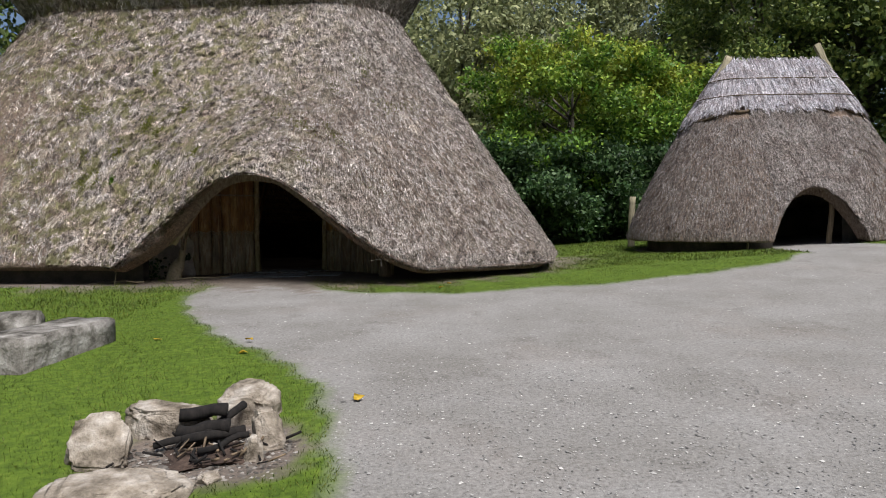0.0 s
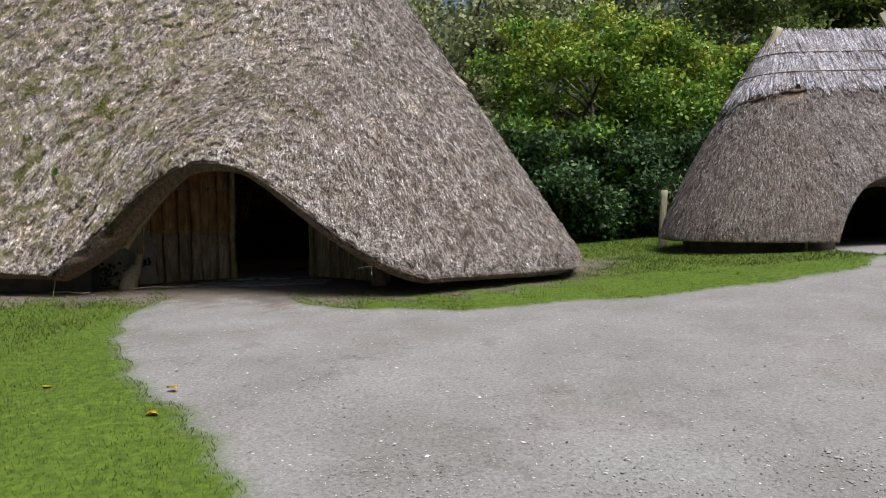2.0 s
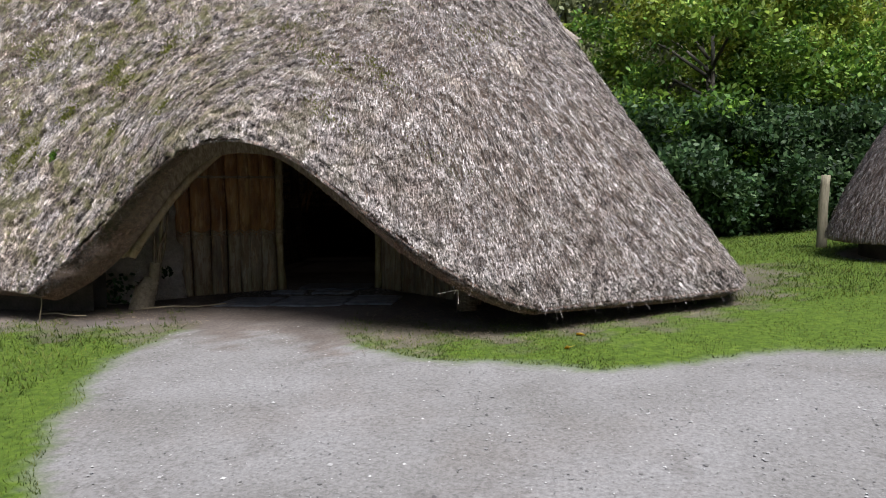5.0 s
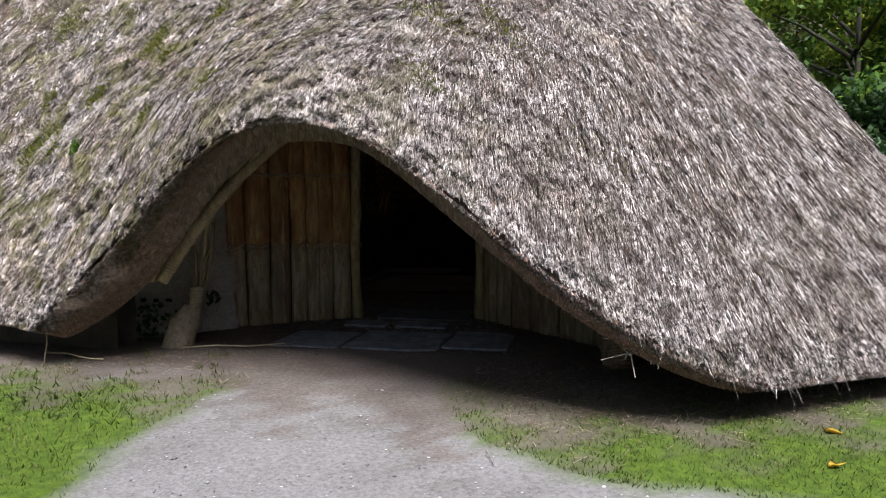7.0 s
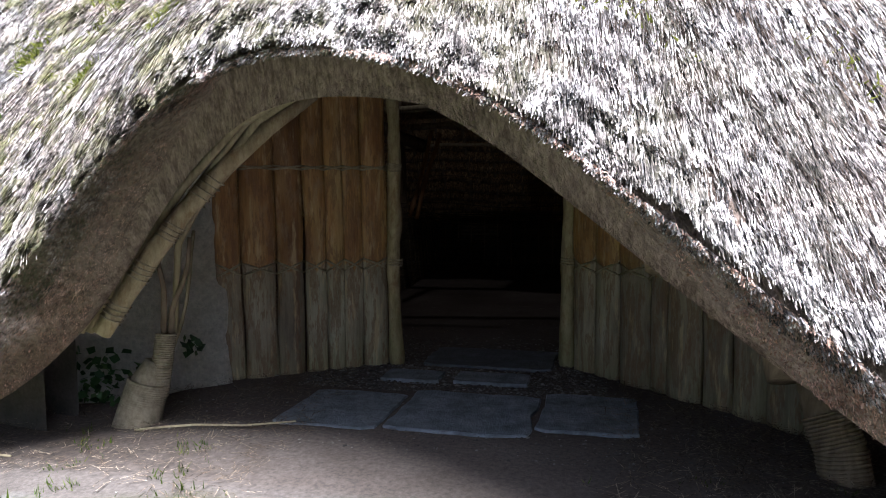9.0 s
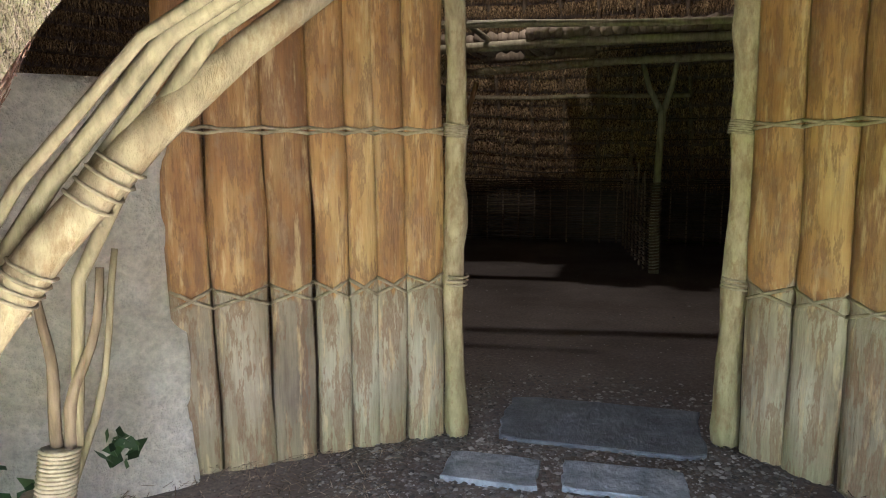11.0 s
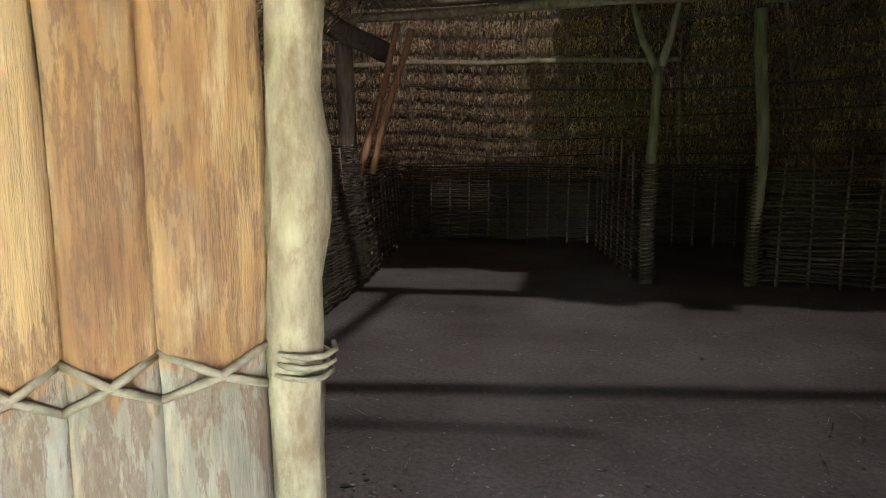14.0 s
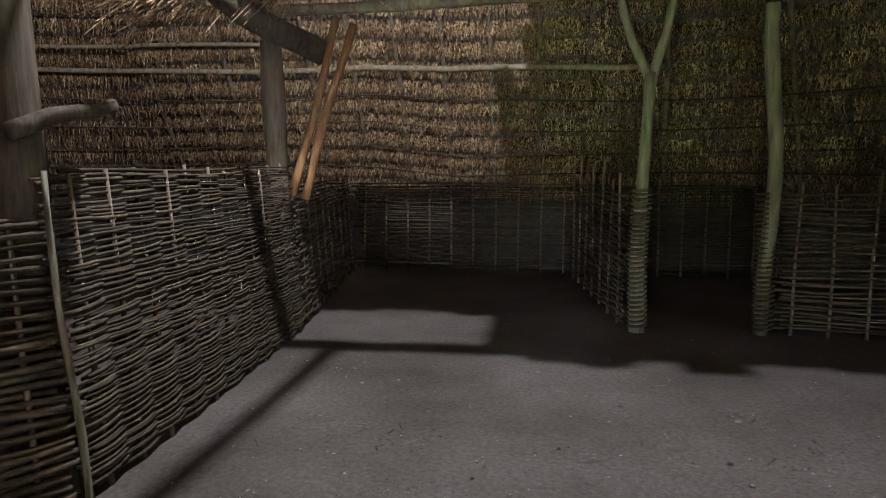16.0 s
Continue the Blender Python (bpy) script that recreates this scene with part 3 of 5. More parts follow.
        v = np.maximum(v, 1e-3)
        if inner and vrange[0] == 0.0:
            v = np.maximum(v, 0.06 + 0.03 * rng.random(n))
        if rim:
            v = np.full(n, 1e-3)
        deep = rng.random(n) * (self.thick_at(s) * rim + 0.01) - 0.01 if rim else self.thick_at(s, v) + 0.01 if inner else np.full(n, -0.012 - proud)
        p = self.at(s, v, deep)
        if rim:
            p[:, 2] += deep / self.thick_at(s) * self.rise(s)
        nor = self.normal(s, v) * (-1 if inner else 1)
        down = self.at(s, v - 0.004) - self.at(s, v)
        down = np.where(np.linalg.norm(down, axis=-1, keepdims=True) < 1e-7, np.array([0, 0, -1.0]), down)
        down /= np.maximum(np.linalg.norm(down, axis=-1, keepdims=True), 1e-9)
        side = np.cross(nor, down)
        turn = (rng.normal(0, spread, n) * (1.0 if inner or rim else np.clip(0.55 + 0.5 * self.unruly(p), 0.7, 1.3)) + (0.0 if inner else 0.14 * self.unruly(p)) * clumps(p, 7))[:, None]
        way = down * np.cos(turn) + side * np.sin(turn) + nor * np.abs(rng.normal(0, lift, n))[:, None]
        way /= np.linalg.norm(way, axis=-1, keepdims=True)
        across = np.cross(way, nor)
        across = across * np.cos(0.8) + nor * rng.uniform(-0.6, 0.6, n)[:, None]
        across /= np.linalg.norm(across, axis=-1, keepdims=True)
        ln = (length * rng.uniform(0.5, 1.3, n))[:, None]
        wd = (width * rng.uniform(0.6, 1.4, n))[:, None]
        c = p + nor * (rng.uniform(0.0, 0.02, n) + (0 if inner or rim else 0.022) + (0 if inner or rim else 0.018) * clumps(p, 48) + (0 if inner or rim else 0.014) * clumps(p, 20) + (0 if inner or rim else 0.012) * self.unruly(p) * clumps(p, 11))[:, None]
        a = c - way * ln if cut else c
        c = c if cut else c + way * ln
        return quads_object(name, np.stack([a - across * wd, a + across * wd, c + across * wd * 0.7, c - across * wd * 0.7], 1), mat, parent, label)


def big_radius(z):
    return np.maximum(5.4 - (z - 0.3) / 1.49, 1.68 + 0.6 * (np.asarray(z, float) - 5.85))


def small_radius(z):
    u = np.clip((np.asarray(z, float) - 0.5) / 4.05, 0, 1)
    return 2.45 - 2.2 * u ** 1.25


big = Roof((-2.75, 17.0), (-8.3, 17.4), big_radius, 7.2, 0.2, (-3.2, 2.42, 2.85, 1.805), (-3.05, 1.35, 1.9, 1.55, 1.8, 1.25), back=1.15, corner=1.0, heel=0.11, deep=0.15)
small = Roof((9.15, 16.9), (7.16, 16.9), small_radius, 4.5, 0.46, (7.95, 0.98, 1.0, 1.60), (7.95, 0.7, 0.7, 0.25, 1.5, 0.6), thick=0.28, sweep=(0.7, 0.7))

house = empty("thatched_house", (-5, 17, 0), "large round-ended house with weathered mossy reed thatch", "house")
body = big.shell("thatch_body", THATCH, house, "thick reed thatch with an arched eave")
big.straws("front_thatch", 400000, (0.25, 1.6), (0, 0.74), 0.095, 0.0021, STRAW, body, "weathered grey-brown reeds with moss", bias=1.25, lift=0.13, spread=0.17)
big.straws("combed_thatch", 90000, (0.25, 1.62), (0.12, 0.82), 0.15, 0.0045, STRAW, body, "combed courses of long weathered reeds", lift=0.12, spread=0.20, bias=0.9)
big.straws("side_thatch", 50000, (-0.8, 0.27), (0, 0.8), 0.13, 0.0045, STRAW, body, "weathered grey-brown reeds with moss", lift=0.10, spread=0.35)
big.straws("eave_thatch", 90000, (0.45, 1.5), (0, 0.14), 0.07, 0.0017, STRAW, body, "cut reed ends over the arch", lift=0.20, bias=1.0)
big.straws("eave_underside", 130000, (0.45, 1.5), (0, 0.01), 0.016, 0.0022, SOFFIT, body, "brown cut butts on the underside of the eave", spread=0.7, lift=0.12, cut=False, rim=1.0)
big.straws("eave_lip", 60000, (0.45, 1.5), (0, 0.01), 0.024, 0.0022, STRAW, body, "pale cut reed ends rounding the lip of the eave", spread=0.5, lift=0.35, cut=False, rim=0.42)
big.straws("cut_eave_thatch", 60000, (0.45, 1.3), (0, 0.026), 0.032, 0.0024, STRAW_EDGE, body, "cut butts along the lip of the arch, their shaded gaps painted dark", lift=0.45, spread=0.35)
big.straws("eave_edge", 9000, (0.3, 1.6), (0, 0.006), 0.02, 0.0018, STRAW, body, "ragged cut edge of the eave", lift=0.05, spread=0.2, cut=False)
big.straws("eave_fringe", 70, (1.1, 1.4), (0, 0.004), 0.12, 0.0016, STRAW, body, "long stray straws sticking out of the eave", lift=0.12, spread=0.5, cut=False)
big.straws("loose_thatch", 9000, (0.0, 0.98), (0.01, 0.55), 0.20, 0.0024, STRAW, body, "loose straws lying on the slope", lift=0.10, spread=0.8)
big.straws("upper_thatch", 36000, (-0.8, 1.7), (0.5, 1.0), 0.16, 0.005, STRAW, body, "upper reeds", lift=0.1)
big.straws("collar_thatch", 40000, (-0.8, 1.7), (0.76, 1.0), 0.14, 0.005, STRAW, body, "reeds of the collar under the ridge", lift=0.12, spread=0.25, proud=0.02)
big.straws("soffit_thatch", 50000, (0.35, 1.45), (0.0, 0.3), 0.018, 0.0018, SOFFIT, body, "brown reed underside", inner=True, spread=0.9, lift=0.10)
big.straws("inner_thatch", 64000, (2.0, 3.0), (0.05, 0.62), 0.15, 0.004, STRAW_IN, body, "inner face of the thatch in combed bands", inner=True, rows=20, lift=0.46, spread=0.3, cut=False)
big.straws("inner_thatch_side", 26000, (3.0, 3.5), (0.05, 0.6), 0.15, 0.005, STRAW_IN, body, "inner face of the thatch in combed bands", inner=True, rows=20, lift=0.46, spread=0.3, cut=False)
big.straws("inner_thatch_end", 26000, (1.55, 2.0), (0.05, 0.6), 0.15, 0.005, STRAW_IN, body, "inner face of the thatch in combed bands", inner=True, rows=20, lift=0.46, spread=0.3, cut=False)


def on_roof(x, z):
    """The place on the front of the big roof at that x and height, as s and v."""
    if x < -2.75:
        sv = (x + 8.3) / 5.55
    else:
        sv = 1 + math.asin(min(0.95, (x + 2.75) / float(big.radius(z)))) / math.pi
    e = float(big.lift(sv))
    return sv, (z - e) / (big.top - e)


def moss_tuft(x, z, n, size, spread, mat):
    sv, vv = on_roof(x, z)
    q = big.at(np.full(n, sv) + rng.normal(0, 0.008 * spread, n), np.clip(vv + rng.normal(0, 0.009 * spread, n), 0.004, 1), np.full(n, -0.055))
    up = np.stack([rng.normal(0, 0.6, n), rng.normal(-0.8, 0.4, n), rng.normal(0.5, 0.5, n)], -1) * size
    sd = np.cross(up, rng.normal(0, 1, (n, 3)))
    sd = sd / np.linalg.norm(sd, axis=1, keepdims=True) * size * 0.22
    quads_object("moss_tuft", np.stack([q - sd, q + sd, q + up], 1), mat, body, "green moss tuft growing on the thatch", corners=3)


for x, z, n, size, spread in ((-5.74, 2.94, 420, 0.03, 1.6), (-5.45, 2.75, 260, 0.03, 1.2), (-6.2, 2.37, 300, 0.03, 1.3), (-4.34, 2.25, 200, 0.03, 1.0), (-2.33, 2.06, 260, 0.022, 1.2), (-1.91, 2.45, 260, 0.022, 1.2),
                              (-6.5, 1.85, 420, 0.03, 2.0), (-5.2, 2.05, 160, 0.03, 0.9), (-1.3, 1.6, 160, 0.02, 1.2), (-7.2, 3.3, 300, 0.035, 2.0), (-5.0, 3.3, 260, 0.03, 1.8)):
    moss_tuft(x, z, n, size, spread, MOSS)
moss_tuft(-6.1, 1.8, 60, 0.055, 0.5, LEAF_BRIGHT)
gen = random.Random(5)
for k in range(46):
    x = gen.uniform(-8.2, -4.6) if k < 32 else gen.uniform(-4.5, -0.6)
    z = gen.uniform(1.2, 5.2) if k < 32 else gen.uniform(2.3, 4.4)
    moss_tuft(x, z, gen.randint(60, 220), gen.uniform(0.018, 0.03), gen.uniform(0.8, 2.2), MOSS)

# sheaves that have worked loose and lie askew on the old slope
parts = []
for k in range(95):
    x = gen.uniform(-8.2, -4.2) if k < 75 else gen.uniform(-4.2, 0.2)
    z = gen.uniform(0.7, 4.8) if k < 75 else gen.uniform(2.2, 4.2)
    sv, vv = on_roof(x, z)
    n, ln = gen.randint(18, 60), gen.uniform(0.12, 0.34)
    top = big.at(np.full(n, sv) + rng.normal(0, 0.006, n), np.full(n, max(vv, 0.03)) + rng.normal(0, 0.003, n), np.full(n, -0.065))
    lean = gen.uniform(-0.7, 0.7)
    foot = top + np.stack([rng.normal(lean, 0.12, n), np.full(n, -0.52), np.full(n, -0.78)], -1) * (ln * rng.uniform(0.6, 1.2, n))[:, None]
    foot[:, 1] -= 0.02 * rng.random(n)
    wide = np.tile(np.array([0.0028, 0.0, 0.0008]), (n, 1))
    parts.append(np.stack([top - wide, top + wide, foot + wide * 0.7, foot - wide * 0.7], 1))
quads_object("loose_sheaf", np.concatenate(parts), STRAW_PALE, body, "pale sheaves worked loose on the old slope")

for k in range(9):
    p = Vector((-1.02 + gen.uniform(-0.10, 0.12), 11.32 + gen.uniform(-0.06, 0.06), 0.42 + gen.uniform(-0.06, 0.05)))
    d = Vector((gen.uniform(-1, 0.5), -0.5, gen.uniform(-0.6, 0.15))).normalized() * gen.uniform(0.12, 0.24)
    v_, f_ = tube_data([p - d * 0.4, p + d], [0.005, 0.003], 5)
    mesh_object("broken_reed", v_, f_, STRAW_PALE, body, "pale broken reed sticking out of the eave")

# long loose straws that slipped down beside the arch
n = 170
s0, v0 = on_roof(-4.62, 2.75)
s1, v1 = on_roof(-4.78, 1.62)
a = big.at(s0 + rng.normal(0, 0.012, n), v0 + rng.normal(0, 0.012, n), np.full(n, -0.085))
c = big.at(s1 + rng.normal(0, 0.02, n), np.maximum(v1 + rng.normal(0, 0.014, n), 0.003), np.full(n, -0.07))
t0, t1 = rng.uniform(0, 0.5, (n, 1)), rng.uniform(0.6, 1.0, (n, 1))
a, c = a + (c - a) * t0, a + (c - a) * t1
w = np.tile(np.array([0.0045, 0.0, 0.0015]), (n, 1))
quads_object("straw_bundle", np.stack([a - w, a + w, c + w, c - w], 1), STRAW_PALE, body, "bundle of long loose straws beside the arch")

cottage = empty("small_thatched_hut", (8.15, 16.9, 0.35), "small oval hut of grey reed thatch with a pale ridge cap", "hut")
cap_body = small.shell("thatch_body", THATCH, cottage, "thick grey reed thatch with an arched doorway")
small.straws("thatch", 110000, (0.0, 1.6), (0, 0.68), 0.09, 0.0031, STRAW_SMALL, cap_body, "grey-brown reeds")
small.straws("thatch_end", 40000, (3.2, 4.0), (0, 0.68), 0.09, 0.0031, STRAW_SMALL, cap_body, "grey-brown reeds")
small.straws("ridge_cap", 34000, (0.0, 1.7), (0.66, 1.0), 0.34, 0.005, STRAW_CAP, cap_body, "pale reed ridge cap", spread=0.08, floor_z=3.12, proud=0.07)
small.straws("ridge_cap_end", 12000, (3.2, 4.0), (0.66, 1.0), 0.34, 0.005, STRAW_CAP, cap_body, "pale reed ridge cap", spread=0.08, floor_z=3.12, proud=0.07)
for vv in (0.82, 0.93):
    ss = np.linspace(-0.7, 1.7, 60)
    low = small.lift(ss)
    rv = (0.46 + 4.04 * vv - low) / (small.top - low)
    v_, f_ = tube_data(small.at(ss, rv, np.full(60, -0.15)).tolist(), 0.011, 5)
    mesh_object("ridge_rope", v_, f_, DARK_POLE, cap_body)
# dark tube added as the line of shade under the cap's hem
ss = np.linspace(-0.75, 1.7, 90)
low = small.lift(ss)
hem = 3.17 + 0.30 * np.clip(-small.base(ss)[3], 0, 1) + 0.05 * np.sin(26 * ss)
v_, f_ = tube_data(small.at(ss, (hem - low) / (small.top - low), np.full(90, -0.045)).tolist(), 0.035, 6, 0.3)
mesh_object("hem_rope", v_, f_, DARK_POLE, cap_body, "dark band added as the shade under the hem of the cap")
for sx, sz, tx, tz in ((6.70, 4.25, 7.03, 4.92), (9.62, 4.2, 9.13, 5.18)):
    v_, f_ = box_data((-0.085, -0.04, 0), (0.085, 0.04, math.hypot(tx - sx, tz - sz)), 0.02, 0.03)
    ob = mesh_object("gable_board", v_, f_, POST_GREEN, cottage, "weathered grey board standing at the ridge end")
    ob.matrix_basis = Matrix.Translation(Vector((sx, 16.72, sz)) - cottage.location) @ Matrix.Rotation(math.atan2(tx - sx, tz - sz), 4, "Y")


# ---- house: walls under the eaves ----
def ring_wall(roof, inset, s0, s1, z0, z1, n):
    ss = np.linspace(s0, s1, n)
    cx, cy, ux, uy = roof.base(ss)
    r = roof.radius(0.3) - inset
    verts, faces = [], []
    for d in (0.0, 0.25):
        for z in (z0, z1):
            for k in range(n):
                verts.append((cx[k] + ux[k] * (r - d), cy[k] + uy[k] * (r - d) + roof.back * max(uy[k], 0), z))
    for k in range(n - 1):
        for a, c in ((0, 1), (1, 3), (3, 2), (2, 0)):
            faces.append((a * n + k, a * n + k + 1, c * n + k + 1, c * n + k))
    return verts, faces


# added to close the gap under the eaves and stop light leaking in
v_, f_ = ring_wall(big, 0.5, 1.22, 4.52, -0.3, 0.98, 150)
mesh_object("outer_wall", v_, f_, WALL_DARK, house, "low dark wall closing the gap behind the eaves")
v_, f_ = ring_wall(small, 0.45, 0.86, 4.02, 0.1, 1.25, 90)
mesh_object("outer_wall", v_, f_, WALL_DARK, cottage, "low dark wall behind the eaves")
for x in (7.2, 8.55):
    v_, f_ = tube_data(bent((x, 15.1, 0.2), (x + 0.05, 15.1, 1.6), 6, 0.02), 0.06)
    mesh_object("door_post", v_, f_, BARK_POLE, cottage)

# ---- porch: plank walls, door posts, daub ----
def roof_under(x, y):
    d = math.hypot(max(x + 2.75, 0), y - 17.05)
    return 0.3 + (5.4 - d) * 1.49 - 0.5


def plank_data(w, h, depth, seed):
    """A cleft half-log: round face to local -y, wavering edges, worn foot."""
    rows, cols = 40, 11
    verts, faces = [], []
    for i in range(rows + 1):
        z = h * i / rows
        nip = math.exp(-((z - 0.885) / 0.045) ** 2)
        wl = 0.5 * w * (0.965 - 0.03 * nip + 0.10 * noise.noise(Vector((seed * 3.3, z * 2.4, 0.5))) + 0.04 * noise.noise(Vector((seed * 1.9, z * 7, 3.5))))
        off = 0.02 * noise.noise(Vector((seed * 5.7, z * 1.2, 2.5)))
        for j in range(cols):
            a = math.pi * j / (cols - 1)
            bump_ = 1 + 0.10 * noise.noise(Vector((a * 1.4, z * 2.5, seed)))
            verts.append((off - math.cos(a) * wl, -math.sin(a) ** 0.55 * depth * bump_ * (1 - 0.3 * nip), z))
        verts.append((off, 0.03, z))
    n = cols + 1
    for i in range(rows):
        for j in range(n):
            k = (j + 1) % n
            faces.append((i * n + j, i * n + k, (i + 1) * n + k, (i + 1) * n + j))
    faces.append(tuple(reversed(range(n))))
    faces.append(tuple(range(rows * n, rows * n + n)))
    return verts, faces


def plank_wall(name, label, gaps, heights):
    wall = empty(name, (gaps[0][0], gaps[0][1], 0), label, "wall")
    for k in range(len(gaps) - 1):
        p, q = Vector(gaps[k]).to_3d(), Vector(gaps[k + 1]).to_3d()
        mid, d = (p + q) / 2, q - p
        top = min(roof_under(mid.x, mid.y) + 0.05, 3.1)
        v, f = plank_data(d.length * 1.06, top + 0.06, 0.03 + 0.16 * d.length, k + len(name))
        ob = mesh_object("plank", v, f, PLANK, wall)
        ob.matrix_basis = Matrix.Translation(mid + Vector((0, 0, -0.06)) - wall.location) @ Matrix.Rotation(math.atan2(-d.y, -d.x) if d.x < 0 else math.atan2(d.y, d.x), 4, "Z")
    for z, cross in heights:
        for flip in (0, 1):
            pts = []
            for k in range(len(gaps) - 1):
                p, q = Vector(gaps[k]).to_3d(), Vector(gaps[k + 1]).to_3d()
                out = (q - p).cross(Vector((0, 0, 1))).normalized()
                if out.y > 0:
                    out = -out
                dep = 0.03 + 0.16 * (q - p).length
                up = (0.045 if cross else 0.014) * (1 if (k + flip) % 2 else -1)
                if roof_under(p.x, p.y) < z + 0.12:
                    continue
                sink = 0.03 if cross else dep * 0.8
                pts += [p + out * sink + Vector((0, 0, z + up)), p.lerp(q, 0.25) + out * (dep * 0.86) + Vector((0, 0, z + up * 0.5)),
                        p.lerp(q, 0.5) + out * (dep + 0.012) + Vector((0, 0, z)), p.lerp(q, 0.75) + out * (dep * 0.86) + Vector((0, 0, z - up * 0.5)),
                        q + out * sink + Vector((0, 0, z - up))]
            if len(pts) > 4:
                v, f = tube_data(pts, 0.009, 6)
                mesh_object("binding", v, f, WITHY, wall, "twisted withy binding")
    return wall


LEFT_GAPS = [(-3.955, 14.27), (-4.12, 14.15), (-4.25, 14.06), (-4.365, 13.975), (-4.505, 13.875), (-4.675, 13.755), (-4.88, 13.61), (-5.03, 13.51)]
RIGHT_GAPS = [(-2.44, 14.42), (-2.27, 14.26), (-2.10, 14.10), (-1.90, 13.92), (-1.79, 13.82), (-1.59, 13.64), (-1.43, 13.50), (-1.26, 13.34), (-1.10, 13.16), (-0.95, 12.95)]
plank_wall("plank_wall", "cleft timber plank wall lashed with withies beside the doorway", LEFT_GAPS, ((0.83, True), (1.59, False)))
plank_wall("plank_wall", "brown cleft plank wall running down under the eave", RIGHT_GAPS, ((0.82, True), (1.60, False)))


def door_post(x, y, top, label, knot, girth=1.0):
    post = empty("door_post", (x, y, 0), label, "post", "posts of the doorway")
    pts, radii = [], []
    for i in range(25):
        z = -0.05 + (top + 0.05) * i / 24
        k = math.exp(-((z - knot) / 0.09) ** 2)
        pts.append((x + 0.012 * math.sin(3.1 * z + x) + 0.018 * k, y, z))
        radii.append(0.051 + 0.020 * k + 0.012 * math.exp(-((z - 0.08) / 0.1) ** 2) + 0.003 * math.sin(9 * z))
    v, f = tube_data(pts, [girth * q for q in radii], 18, 0.19)
    shaft = mesh_object("shaft", v, f, DOOR_POLE, post, "bare knotty pole, green at the foot")
    for z, t in ((0.83, 2), (1.59, 4)):
        v, f = coil_data([(x, y, z - 0.03), (x + 0.01, y, z + 0.035)], 0.060 * girth, t * 1.5, 0.0065)
        mesh_object("binding", v, f, WITHY, shaft)
    return post


door_post(-3.885, 14.26, 2.75, "bare pale wooden post with a knotty bulge beside the doorway", 1.18)
door_post(-2.505, 14.47, 2.75, "bare pale wooden post beside the doorway", 2.02, 1.18)

# daub cheek wall beside the planks
bm = bmesh.new()
nz, nu = 30, 30
line = [Vector((-4.98, 13.52)), Vector((-5.14, 13.34)), Vector((-5.30, 13.12)), Vector((-5.5, 12.92)), Vector((-5.95, 12.70))]
grid = []
for i in range(nz + 1):
    z = -0.1 + 1.9 * i / nz
    row = []
    for j in range(nu + 1):
        u = j / nu * (len(line) - 1)
        k = min(int(u), len(line) - 2)
        p = line[k].lerp(line[k + 1], u - k)
        w = 0.08 * noise.noise(Vector((p.x * 3, p.y * 3, z * 3))) + 0.03 * noise.noise(Vector((p.x * 9, p.y * 9, z * 8))) + 0.16 * math.exp(-(z + 0.1) / 0.3)
        row.append(bm.verts.new((p.x + w * 0.8, p.y - w * 0.6, min(z, roof_under(p.x, p.y) + 0.15))))
    grid.append(row)
for i in range(nz):
    for j in range(nu):
        bm.faces.new((grid[i][j], grid[i][j + 1], grid[i + 1][j + 1], grid[i + 1][j]))
bmesh.ops.solidify(bm, geom=bm.faces[:], thickness=-0.12)
me = bpy.data.meshes.new("daub_wall")
bm.to_mesh(me)
me.materials.append(DAUB)
me.polygons.foreach_set("use_smooth", [True] * len(me.polygons))
tagged(new("daub_wall", me), "pale cracked daub wall beside the plank wall", "wall")

# crooked branch and ribs that carry the arch
crook = empty("arch_branch", (-4.84, 12.14, 0.0), "thick sawn branch lashed under the thatched arch", "branch")
cp = [(-4.75, 12.02, 0.66), (-4.63, 12.08, 0.87), (-4.50, 12.14, 1.08), (-4.38, 12.22, 1.27), (-4.18, 12.34, 1.53), (-3.98, 12.46, 1.74), (-3.78, 12.6, 1.93)]
v_, f_ = tube_data(cp, [0.05, 0.053, 0.055, 0.053, 0.046, 0.04, 0.034], 12, 0.12)
limb = mesh_object("limb", v_, f_, DOOR_POLE, crook, "pale debarked limb with a sawn end")
for k in (0, 1, 2, 3):
    v_, f_ = coil_data([Vector(cp[k]).lerp(Vector(cp[k + 1]), 0.3), Vector(cp[k]).lerp(Vector(cp[k + 1]), 0.75)], 0.058, 4, 0.005)
    mesh_object("lashing", v_, f_, WITHY, limb)
for k in range(4):
    o = 0.055 * k
    rp = [(-4.95 + o * 0.4, 12.1 + o * 0.6, 0.64), (-4.74 + o * 0.6, 12.16 + o * 0.7, 1.0), (-4.43 + o * 0.7, 12.2 + o, 1.42), (-4.07 + o * 0.4, 12.2 + o, 1.73 + 0.012 * k),
          (-3.72, 12.16 + o, 1.87 + 0.008 * k), (-3.33, 12.12 + o, 1.90 + 0.008 * k), (-2.8, 12.1 + o, 1.84)]
    v_, f_ = tube_data(rp, 0.015 + 0.008 * (k % 2), 8, 0.1)
    tagged(mesh_object("arch_rib", v_, f_, POLE), "long pale hazel pole bent along the thatched arch", "pole", "ribs under the arch")
v_, f_ = tube_data([(-4.80, 12.68, 0.52), (-4.76, 12.7, 1.08), (-4.585, 12.7, 1.36), (-4.42, 12.7, 1.555), (-4.265, 12.7, 1.70), (-4.10, 12.7, 1.82), (-3.9, 12.72, 1.95)], [0.02, 0.022, 0.025, 0.022, 0.024, 0.02, 0.018], 9, 0.12)
